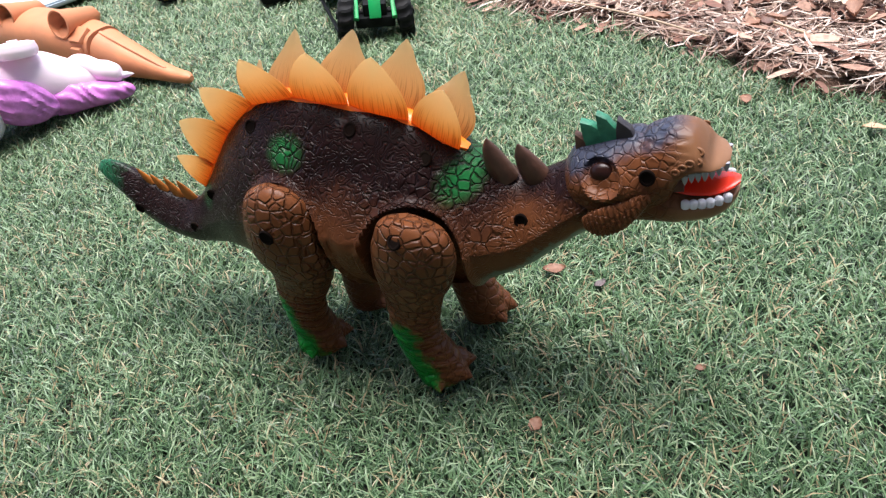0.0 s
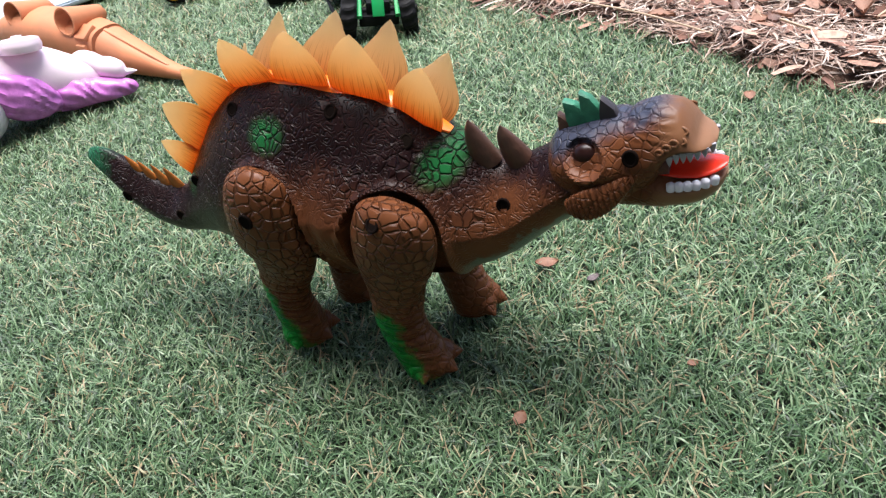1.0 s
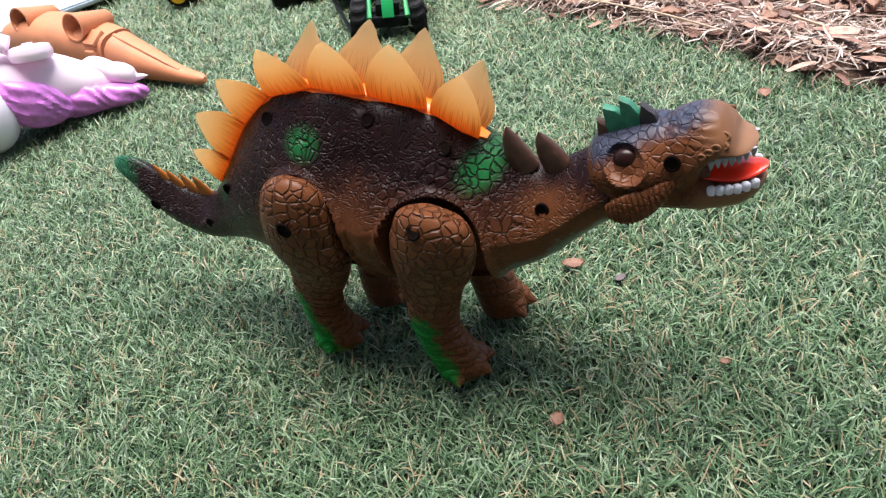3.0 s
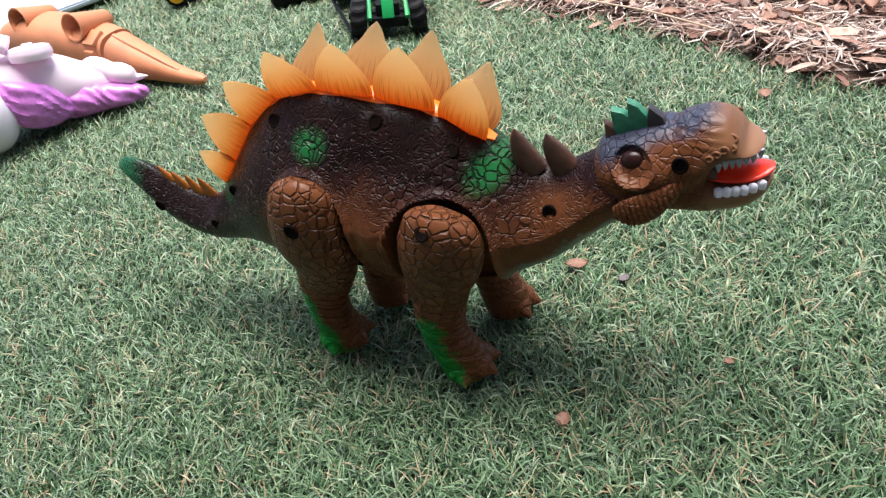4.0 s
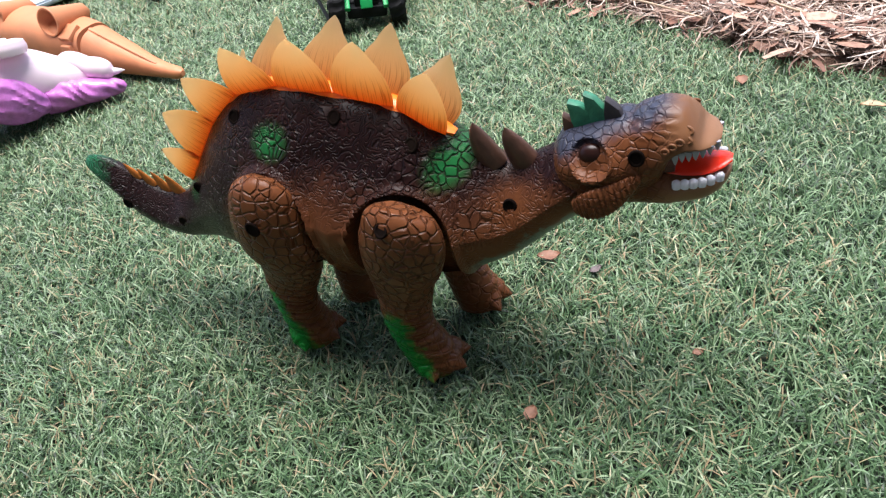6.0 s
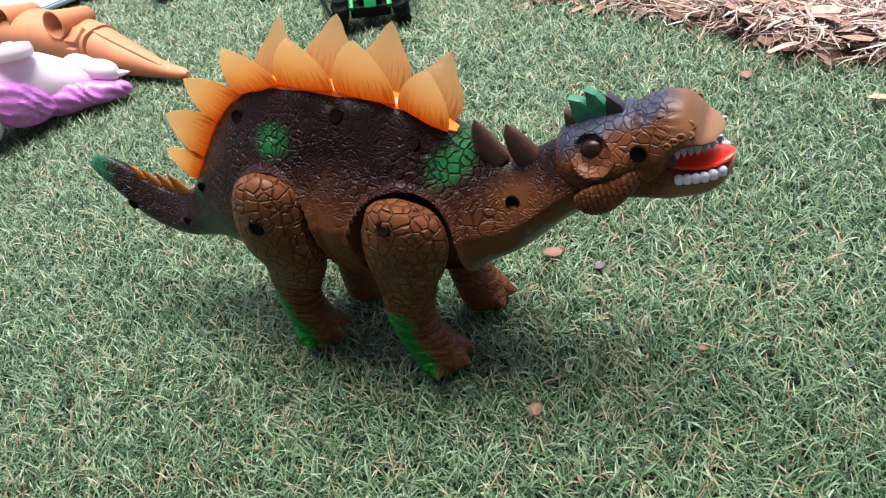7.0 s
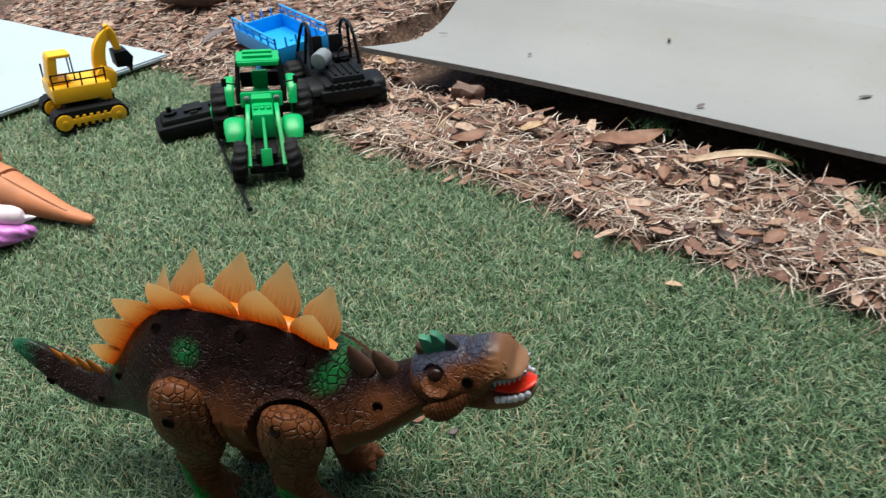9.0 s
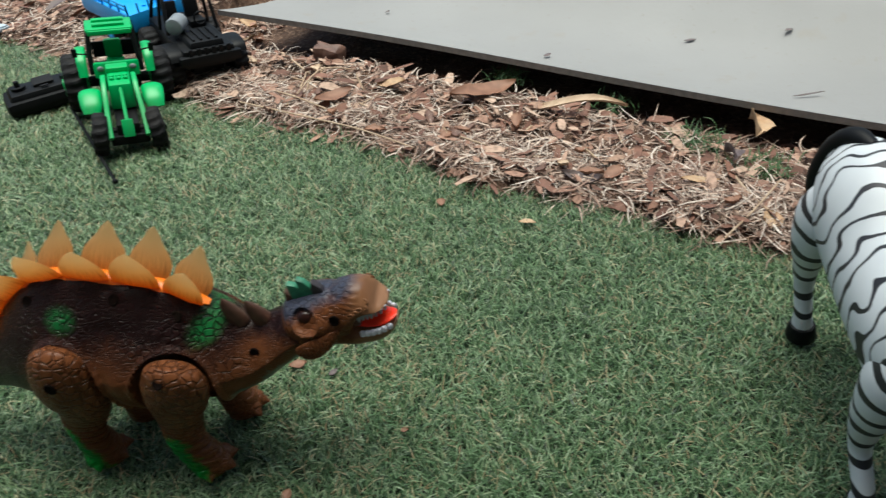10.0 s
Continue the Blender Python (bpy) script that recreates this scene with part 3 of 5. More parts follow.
for w in ((0.775, 0.865, 0.016, 160), (0.815, 0.79, 0.014, 130), (0.60, 1.13, 0.014, 90), (0.70, 1.0, 0.018, 60)):
    weeds(*w)


# ---- the large sheet on the mulch ----
def roofing_sheet():
    t = thing("corrugated_sheet", "weathered off-white corrugated sheet with dark cut edge lying on mulch", "roofing sheet", Matrix())
    prof = [(0.0, 0.045), (0.03, 0.040), (0.09, 0.036), (0.16, 0.044), (0.22, 0.072), (0.265, 0.098), (0.29, 0.100), (0.37, 0.060), (0.45, 0.044),
            (0.54, 0.060), (0.60, 0.083), (0.65, 0.080), (0.75, 0.050), (0.85, 0.046), (0.95, 0.080), (1.0, 0.083)]
    pr = rows_at(prof, 90)
    v, f = [], []
    na = 40
    for i in range(na + 1):
        a = 1.9 * i / na
        for q, z in pr:
            start = S0 + SD * (a + (0.055 * min(1.0, q / 0.09) + 0.03 * q) * (1 - i / na)) + SN * q
            v.append((start.x, start.y, z + 0.004 * math.sin(a * 5 + q * 3)))
    k = len(pr)
    for i in range(na):
        for j in range(k - 1):
            f.append((i * k + j, (i + 1) * k + j, (i + 1) * k + j + 1, i * k + j + 1))
    bm = bmesh.new()
    vs = [bm.verts.new(p) for p in v]
    for q in f:
        bm.faces.new([vs[i] for i in q])
    part("sheet_face", bm, M["sheet"], t)
    # the thickness, dark underneath and at the cut edge
    bm = bmesh.new()
    off = 0.0095
    top = [bm.verts.new((p[0], p[1], p[2] - 0.0006)) for p in v]
    low = [bm.verts.new((p[0], p[1], p[2] - off)) for p in v]
    for q in f:
        bm.faces.new([low[i] for i in q[::-1]])
    rim = [i * k for i in range(na + 1)]
    for a, b in zip(rim, rim[1:]):
        bm.faces.new((top[a], low[a], low[b], top[b]))
    for line in (list(range(k)), [na * k + j for j in range(k)], [i * k + k - 1 for i in range(na + 1)]):
        for a, b in zip(line, line[1:]):
            bm.faces.new((top[a], top[b], low[b], low[a]))
    part("cut_edge", bm, M["sheet_edge"], t, "dark weathered edge and underside")
    return t


roofing_sheet()
bearer = part("timber_bearer", loft([(*(S0 + SD * 0.06 + SN * 0.34), 0.012, 0.03, 0.036), (*(S0 + SD * 1.8 + SN * 0.34), 0.012, 0.03, 0.036)], 16, 6, side=(0, 0, 1), square=6), M["wood"])
tagged(bearer, "dark timber length under the sheet", "timber")

# ---- unseen wall and overhang, added behind the camera to shade the near turf ----
wall = tagged(part("shade_wall", box(9.0, 0.2, 3.4, pose(0.3, -0.50, 1.68), 0.01), M["render"]), "unseen wall and overhang added to shade the near turf", "wall", kind="structure")
part("shade_overhang", box(9.0, 0.95, 0.12, pose(0.3, -0.17, 2.55), 0.01), M["render"], wall)

# ---- pale board ----
_c, _e1, _e2 = Vector((-0.222, 1.675)), Vector((-0.308, -0.268)).normalized(), Vector((-0.515, 0.41)).normalized()
_o = [_c, _c + _e1 * 1.0, _c + _e1 * 1.0 + _e2 * 0.9, _c + _e2 * 0.9]
bm = bmesh.new()
_f = bm.faces.new([bm.verts.new((p.x, p.y, 0.006)) for p in _o])
_g = bmesh.ops.extrude_face_region(bm, geom=[_f])
for _v in _g["geom"]:
    if isinstance(_v, bmesh.types.BMVert):
        _v.co.z += 0.010
bmesh.ops.recalc_face_normals(bm, faces=bm.faces)
bmesh.ops.bevel(bm, geom=bm.edges[:], offset=0.003, segments=2, affect="EDGES")
tagged(part("foam_board", bm, M["board"]), "pale blue-white flat foam board lying across turf and mulch", "board")


# ---- the walking toy dinosaur ----
DINO = pose(0.170, 0.582, 0.0, 0, 0, -19)


def spine_z(x):
    """Height of the back's ridge."""
    return float(np.interp(x, [-0.193, -0.180, -0.165, -0.150, -0.135, -0.115, -0.095, -0.075, -0.048, -0.0125, 0.003, 0.014, 0.030], [0.0965, 0.1080, 0.1255, 0.1440, 0.1605, 0.1760, 0.1828, 0.1838, 0.1805, 0.1730, 0.1645, 0.1575, 0.1470]))


def plate(parent, tip, a, b, y, out, thick=0.0022, leafy=False):
    """One plate: root from x=a to b on the ridge at side y, its tip (x, z) leaning out to y=out. leafy: waisted at the root."""
    bm = bmesh.new()
    uv = bm.loops.layers.uv.new("uv")
    pa, pb = Vector((a, y, spine_z(a) - 0.002)), Vector((b, y, spine_z(b) - 0.002))
    root, top = (pa + pb) / 2, Vector((tip[0], out, tip[1]))
    wide = pb - pa
    nrm = wide.cross(top - root).normalized()
    nh, ns = 16, 10
    grid = {}
    for sgn in (1, -1):
        for i in range(nh + 1):
            h = i / nh
            if leafy:
                w = max(0.02, (1 - h ** 2.3) ** 0.75 * (0.78 + 0.34 * math.sin(math.pi * min(1.0, h * 1.35))))
            else:
                w = max(0.02, (1 - h ** 1.75) ** 0.72 * (1.0 + 0.10 * math.sin(math.pi * h)))
            for j in range(ns + 1):
                s = j / ns - 0.5
                t = thick * (1 - 0.6 * h) * max(0.15, 1 - (2 * abs(s)) ** 3)
                cup = nrm * (0.10 * wide.length * (0.25 - s * s) * math.sin(math.pi * min(1.0, 0.15 + h)))
                c = root.lerp(top, h) + wide * (s * w) + nrm * (sgn * t * 0.5) + cup
                grid[sgn, i, j] = (bm.verts.new(c), (j / ns, h))
    for sgn in (1, -1):
        for i in range(nh):
            for j in range(ns):
                q = [grid[sgn, i, j], grid[sgn, i, j + 1], grid[sgn, i + 1, j + 1], grid[sgn, i + 1, j]]
                f = bm.faces.new([x[0] for x in (q if sgn > 0 else q[::-1])])
                for lp, x in zip(f.loops, q if sgn > 0 else q[::-1]):
                    lp[uv].uv = x[1]
    for i in range(nh):
        for j in (0, ns):
            q = [grid[1, i, j], grid[-1, i, j], grid[-1, i + 1, j], grid[1, i + 1, j]]
            f = bm.faces.new([x[0] for x in q])
            for lp, x in zip(f.loops, q):
                lp[uv].uv = x[1]
    q = [(grid[1, nh, j], grid[1, nh, j + 1], grid[-1, nh, j + 1], grid[-1, nh, j]) for j in range(ns)]
    for g in q:
        f = bm.faces.new([x[0] for x in g])
        for lp, x in zip(f.loops, g):
            lp[uv].uv = x[1]
    bmesh.ops.recalc_face_normals(bm, faces=bm.faces)
    return part("plate", bm, M["plate"], parent)


def cone_leaf(tip, base, r1, r2, steps=12, n=14, bend=(0, 0, 0)):
    """A tapered, slightly bent horn from base to tip."""
    b, t = Vector(base), Vector(tip)
    rows = []
    for i in range(6):
        h = i / 5
        c = b.lerp(t, h) + Vector(bend) * (4 * h * (1 - h))
        k = (1 - h ** 1.7) ** 0.8 + 0.04
        rows.append((*c, r1 * k, r2 * k))
    return loft(rows, n, steps)


def leg_part(parent, rows, toes, dx, side):
    mat = M["leg"] if side < 0 else M["leg_plain"]
    x0 = rows[-2][1]
    bm = loft([(x - x0, side * y, z, hx, hy) for z, x, hx, y, hy in rows], 48, 220, side=(1, 0, 0))
    for v in bm.verts:  # creases round the shin and ankle
        k = math.exp(-((v.co.z - 0.040) / 0.026) ** 2)
        ph = v.co.z * 1250 + v.co.x * 190 + 1.4 * math.sin(v.co.y * 190 + v.co.x * 90) + 1.2 * noise.noise(v.co * 90)
        s = (-0.0017 * max(0.0, math.sin(ph)) ** 4 + 0.0005 * math.sin(ph * 0.5)) * k
        v.co.x += s * (1 if v.co.x > 0 else -1)
        v.co.y += s * side
    leg = part("leg", bm, mat, parent)
    leg.location.x = x0 + dx
    for x, y, r, ax in toes:
        d = Vector((math.cos(radians(ax)), side * math.sin(radians(ax)), -0.30)).normalized()
        c = Vector((x - x0, side * y, 0.006)) - d * 0.0125
        part("toe", loft([(*(c - d * 0.018), r * 0.9, r * 1.05), (*(c - d * 0.007), r * 1.12, r * 1.15), (*(c + d * 0.001), r * 1.04, r * 0.98), (*(c + d * 0.0055), r * 0.82, r * 0.74), (*(c + d * 0.0062), r * 0.64, r * 0.58), (*(c + d * 0.0090), r * 0.42, r * 0.38), (*(c + d * 0.0125), r * 0.06, r * 0.06)], 18, 26), mat, leg)
    return leg


def half_loft(rows, n=72, steps=120, pear=0.0, square=2.3):
    """A closed skin of upright rings along x: rows of x, y, z of the widest line, half width, height above and depth below."""
    bm = bmesh.new()
    rings = []
    for x, y, z, w, up, down in rows_at(rows, steps):
        ring_ = []
        for j in range(n):
            t = 2 * math.pi * j / n
            c, q = math.cos(t), math.sin(t)
            e = (abs(c) ** square + abs(q) ** square) ** (-1 / square)
            c, q = c * e, q * e
            ring_.append(bm.verts.new((x, y + max(w, 1e-4) * (1 - pear * max(0.0, c)) * q, z + c * max(up if c > 0 else down, 1e-4))))
        rings.append(ring_)
    for p, q in zip(rings, rings[1:]):
        for j in range(n):
            bm.faces.new((p[j], p[(j + 1) % n], q[(j + 1) % n], q[j]))
    bm.faces.new(rings[0][::-1])
    bm.faces.new(rings[-1])
    bmesh.ops.recalc_face_normals(bm, faces=bm.faces)
    return bm


def step01(v, lo, hi):
    k = min(1.0, max(0.0, (v - lo) / (hi - lo)))
    return k * k * (3 - 2 * k)


def dinosaur():
    t = thing("toy_dinosaur", "brown plastic walking dinosaur with orange back plates and open mouth", "toy dinosaur", DINO)
    mid = 0.006
    # along the trunk: x, height of the back, of the belly, half width
    trunk = [(-0.2750, 0.1165, 0.1125, 0.002), (-0.2700, 0.1203, 0.1080, 0.0055), (-0.2630, 0.1210, 0.1005, 0.0080), (-0.2550, 0.1195, 0.0915, 0.0098), (-0.2450, 0.1145, 0.0795, 0.0115), (-0.2350, 0.1070, 0.0705, 0.0132),
             (-0.2200, 0.0990, 0.0640, 0.0150), (-0.2050, 0.0950, 0.0615, 0.0168), (-0.1930, 0.0965, 0.0615, 0.0185), (-0.1800, 0.1080, 0.0635, 0.0210), (-0.1650, 0.1255, 0.0650, 0.0250), (-0.1500, 0.1440, 0.0635, 0.0305),
             (-0.1350, 0.1605, 0.0600, 0.0360), (-0.1150, 0.1760, 0.0565, 0.0412), (-0.0950, 0.1828, 0.0550, 0.0442), (-0.0750, 0.1838, 0.0545, 0.0458), (-0.0480, 0.1805, 0.0550, 0.0460), (-0.0125, 0.1730, 0.0570, 0.0455),
             (0.0140, 0.1575, 0.0620, 0.0432), (0.0300, 0.1470, 0.0715, 0.0370), (0.0460, 0.1395, 0.0795, 0.0300), (0.0570, 0.1420, 0.0870, 0.0268), (0.0680, 0.1475, 0.0970, 0.0245), (0.0800, 0.1550, 0.1070, 0.0222), (0.0930, 0.1620, 0.1160, 0.0195), (0.1000, 0.1620, 0.1260, 0.0170)]
    bm = loft([(x, mid, (hi + lo) / 2, w, (hi - lo) / 2) for x, hi, lo, w in trunk], 260, 400, upright=True, pear=0.34)
    # hollow arches in which the legs turn
    for v in bm.verts:
        x, y, z = v.co
        for cx, cz, rx, rz, slant in ((-0.0060, 0.1060, 0.0285, 0.0305, 0.0), (-0.0872, 0.1110, 0.0262, 0.0325, 0.22)):
            dx = x - cx - max(0.0, cz - z) * slant
            e = (dx / rx) ** 2 + (((z - cz) / rz) ** 2 if z > cz else 0.0)
            if abs(y - mid) > 0.013 and z < 0.158 and e < 1.35:
                out = math.copysign(1.0, y - mid)
                if e < 1.02:
                    v.co.y -= out * min(abs(y - mid) - 0.008, 0.023) * step01(1.02 - e, 0.0, 0.17)
                else:
                    v.co.y += out * 0.0034 * math.sin(math.pi * (1.35 - e) / 0.33)
    # muscle between the legs, a hollow behind the shoulder, knobs over the hip and the seam of the two halves
    for v in bm.verts:
        x, y, z = v.co
        if abs(y - mid) > 0.012:
            out = math.copysign(1.0, y - mid)
            d = 0.0060 * math.exp(-((x + 0.046) / 0.012) ** 2 - ((z - 0.105) / 0.028) ** 2) - 0.0040 * math.exp(-((x + 0.046) / 0.020) ** 2 - ((z - 0.150) / 0.010) ** 2)
            for kx, kz, kr in ((-0.052, 0.148, 0.0030), (-0.012, 0.150, 0.0028), (-0.050, 0.1725, 0.0026), (0.010, 0.1530, 0.0026), (-0.002, 0.1460, 0.0024)):
                d += 0.0016 * math.exp(-((x - kx) ** 2 + (z - kz) ** 2) / kr ** 2)
            v.co.y += out * d
    vv = np.array([v.co for v in bm.verts])
    body = part("body", bm, M["body"], t)

    def skin(x, z):
        """The near flank's y at x, z."""
        k = vv[vv[:, 1] < mid - 0.003]
        d = (k[:, 0] - x) ** 2 + (k[:, 2] - z) ** 2
        return float(k[np.argsort(d)[:4], 1].mean())

    def screw_hole(parent, x, y, z, r=0.0029, tip=0):
        # no recess: a near-black disc and rim carry the hole's shade as colour
        m = pose(x, y, z, tip)
        h = joined(ring(r, r * 1.15, 0.0009, m @ pose(0, -0.0004, 0)), drum(r, 0.0016, m @ ACROSS, 16, 0))
        return part("screw_hole", h, M["hole"], parent, "near-black disc and rim coloured like a shaded screw hole")

    for x, z, tip in ((-0.109, 0.1690, -25), (-0.0425, 0.1710, -40), (0.001, 0.1570, -35), (0.0525, 0.1245, -10), (-0.157, 0.117, 0), (-0.188, 0.084, 0), (-0.240, 0.090, 0)):
        screw_hole(body, x, skin(x, z), z, 0.0031, tip)

    rear = [(0.1465, -0.084, 0.008, 0.035, 0.006), (0.1405, -0.085, 0.0180, 0.038, 0.012), (0.125, -0.0875, 0.0232, 0.039, 0.0148), (0.106, -0.0893, 0.0246, 0.039, 0.0150), (0.091, -0.0868, 0.0232, 0.037, 0.0142), (0.076, -0.091, 0.0198, 0.034, 0.013),
            (0.060, -0.0980, 0.0168, 0.031, 0.0128), (0.045, -0.1015, 0.0150, 0.029, 0.0125), (0.030, -0.1030, 0.0146, 0.027, 0.013), (0.014, -0.1010, 0.0160, 0.026, 0.0142), (0.002, -0.1005, 0.0155, 0.026, 0.013)]
    front = [(0.1390, 0.001, 0.009, 0.042, 0.006), (0.1330, 0.0, 0.0190, 0.043, 0.0115), (0.118, -0.0012, 0.0243, 0.042, 0.0148), (0.100, -0.0060, 0.0236, 0.040, 0.0155), (0.088, -0.0095, 0.0206, 0.038, 0.0145), (0.072, -0.0125, 0.0176, 0.036, 0.0135),
             (0.058, -0.0150, 0.0162, 0.035, 0.013), (0.045, -0.0162, 0.0154, 0.034, 0.013), (0.030, -0.0140, 0.0150, 0.033, 0.0135), (0.014, -0.0085, 0.0165, 0.032, 0.0145), (0.002, -0.0070, 0.0158, 0.032, 0.013)]
    rt = [(-0.0985, 0.0445, 0.0090, 62), (-0.0800, 0.0285, 0.0090, 6), (-0.0830, 0.0120, 0.0085, -34)]
    ft = [(-0.0010, 0.0505, 0.0090, 62), (0.0150, 0.0340, 0.0090, 6), (0.0120, 0.0175, 0.0085, -34)]
    for side, dxr, dxf in ((-1, 0.0, 0.0), (1, 0.014, 0.010)):
        if side > 0:
            rear, front = ([(z if z < 0.09 else 0.09 + (z - 0.09) * 0.5, x, hx, y - 0.004, hy) for z, x, hx, y, hy in g] for g in (rear, front))
        a = leg_part(t, rear, rt, dxr, side)
        b = leg_part(t, front, ft, dxf, side)
        if side < 0:
            screw_hole(a, 0.0130, -0.0536, 0.1230, 0.0037)
            screw_hole(b, 0.0045, -0.0540, 0.1325, 0.0030, -35)

    # orange ridge strip and plates
    ridge = bmesh.new()
    rows = []
    for x in np.linspace(-0.180, 0.0190, 60):
        w = min(1.0, 0.35 + (0.0190 - x) / 0.02, 0.35 + (x + 0.180) / 0.02)
        ys = [mid + 0.0078 * w * k / 6 for k in range(-6, 7)]
        slope = (spine_z(x + 0.004) - spine_z(x - 0.004)) / 0.008
        nx_, nz_ = -slope / math.hypot(1, slope), 1 / math.hypot(1, slope)
        lift = [0.0018 - 0.0036 * ((y - mid) / 0.0078) ** 2 for y in ys]
        up = [(x + nx_ * h, y, spine_z(x) + nz_ * h) for y, h in zip(ys, lift)]
        down = [(x + nx_ * (h - 0.0032), y, spine_z(x) + nz_ * (h - 0.0032)) for y, h in zip(ys, lift)]
        rows.append([ridge.verts.new(p) for p in up + down[::-1]])
    for a, b in zip(rows, rows[1:]):
        for j in range(len(a)):
            ridge.faces.new((a[j], a[(j + 1) % len(a)], b[(j + 1) % len(b)], b[j]))
    ridge.faces.new(rows[0])
    ridge.faces.new(rows[-1][::-1])
    bmesh.ops.recalc_face_normals(ridge, faces=ridge.faces)
    part("plate_strip", ridge, M["strip"], t, "bright orange plastic strip along the back")
    near = [((-0.1753, 0.1438), -0.1765, -0.1605), ((-0.1609, 0.1701), -0.1620, -0.1370), ((-0.1347, 0.1936), -0.1380, -0.1115), ((-0.0989, 0.2123), -0.1130, -0.0815), ((-0.0558, 0.2170), -0.0820, -0.0475),
            ((-0.0178, 0.2154), -0.0465, -0.0120), ((0.0185, 0.1990), -0.0105, 0.0150)]
    for tip, a, b in near:
        plate(t, tip, a, b, 0.0015, -0.012)
    far = [((-0.1250, 0.1880), -0.134, -0.112), ((-0.0922, 0.2082), -0.110, -0.081), ((-0.0537, 0.2083), -0.073, -0.042), ((-0.0205, 0.2031), -0.038, -0.009), ((0.0106, 0.1848), -0.007, 0.017)]
    for tip, a, b in far:
        plate(t, tip, a, b, 0.010, 0.035, leafy=True)
    for x, z, r, hi in ((-0.2345, 0.1065, 0.0036, 0.013), (-0.2245, 0.1010, 0.0042, 0.015), (-0.2130, 0.0970, 0.0048, 0.017), (-0.2020, 0.0945, 0.0058, 0.018)):
        part("tail_plate", cone_leaf((x - 0.003, mid - 0.002, z + hi - 0.002), (x + 0.003, mid, z - 0.003), 0.0020, r), M["tail_plate"], t, "small brown-orange tail plate")
    for tip, base in (((0.0330, -0.001, 0.1655), (0.0400, 0.003, 0.1380)), ((0.0500, -0.001, 0.1635), (0.0590, 0.004, 0.1380))):
        part("neck_spike", cone_leaf(tip, base, 0.0060, 0.0076, bend=(-0.0015, 0, 0.001)), M["spike"], t, "dark brown horn on the neck")

    # head: skull with the upper lip, hollow eyes with heavy lids
    hy = 0.007
    skull = [(0.0690, hy, 0.1400, 0.0110, 0.0110, 0.0140), (0.0750, hy, 0.1430, 0.0195, 0.0170, 0.0220), (0.0840, hy, 0.1440, 0.0235, 0.0195, 0.0265), (0.0940, hy, 0.1455, 0.0245, 0.0215, 0.0268), (0.1070, hy, 0.1480, 0.0232, 0.0222, 0.0262),
             (0.1150, hy, 0.1500, 0.0216, 0.0235, 0.0240), (0.1215, hy, 0.1530, 0.0208, 0.0228, 0.0190), (0.1268, hy, 0.1575, 0.0202, 0.0180, 0.0070), (0.1320, hy, 0.1598, 0.0190, 0.0142, 0.0040), (0.1370, hy, 0.1598, 0.0174, 0.0090, 0.0034), (0.1405, hy, 0.1590, 0.0156, 0.0044, 0.0028), (0.1450, hy, 0.1588, 0.0115, 0.0026, 0.0020), (0.1480, hy, 0.1586, 0.0045, 0.0012, 0.0012)]
    bm = half_loft(skull, 110, 170, 0.22)
    for v in bm.verts:
        x, y, z = v.co
        out = math.copysign(1.0, y - hy)
        if abs(y - hy) > 0.006:
            e = ((x - 0.0905) / 0.0096) ** 2 + ((z - 0.1535) / 0.0078) ** 2
            lid = ((x - 0.0940) / 0.0155) ** 2 + ((z - 0.1495) / 0.0112) ** 2
            under = ((x - 0.098) / 0.018) ** 2 + ((z - 0.1375) / 0.0045) ** 2
            d = 0.0028 * step01(1.0 - lid, 0.0, 0.9) - 0.0048 * step01(1.05 - e, 0.0, 0.6) + 0.0012 * math.exp(-((e - 1.25) / 0.22) ** 2) - 0.0026 * math.exp(-under)
            d += 0.0010 * math.exp(-((x - 0.134) / 0.0035) ** 2 - ((z - 0.166) / 0.003) ** 2)
            v.co.y += out * d
        if z > 0.152:  # the notch between the scaly brow and the smooth bridge of the nose
            v.co.z -= 0.0016 * math.exp(-((x - 0.1075 - 0.25 * (0.170 - z)) / 0.0028) ** 2)
    near_eye = [v.co.y for v in bm.verts if v.co.y < hy and abs(v.co.x - 0.0905) < 0.002 and abs(v.co.z - 0.1535) < 0.002]
    sunk = hy - sum(near_eye) / len(near_eye)
    head = part("head", bm, M["head"], t)
    head.location = (0.005, 0, 0.002)
    jaw = [(0.0960, hy, 0.1320, 0.0150, 0.012, 0.010), (0.1050, hy, 0.1325, 0.0172, 0.014, 0.0120), (0.1150, hy, 0.1335, 0.0182, 0.012, 0.0120), (0.1255, hy, 0.1345, 0.0184, 0.0090, 0.0128), (0.1300, hy, 0.1355, 0.0180, 0.0040, 0.0126), (0.1360, hy, 0.1362, 0.0172, 0.0028, 0.0122),
           (0.1430, hy, 0.1372, 0.0152, 0.0028, 0.0112), (0.1485, hy, 0.1386, 0.0118, 0.0026, 0.0088), (0.1520, hy, 0.1398, 0.0070, 0.0020, 0.0056), (0.1535, hy, 0.1404, 0.0030, 0.0012, 0.0018)]
    part("lower_jaw", half_loft(jaw, 56, 70, 0.0, 2.2), M["head"], head)
    part("mouth_lining", loft([(0.112, hy, 0.150, 0.014, 0.010), (0.122, hy, 0.150, 0.0172, 0.0105), (0.1288, hy, 0.1500, 0.0172, 0.0090)], 24, 10, upright=True), M["mouth"], head)
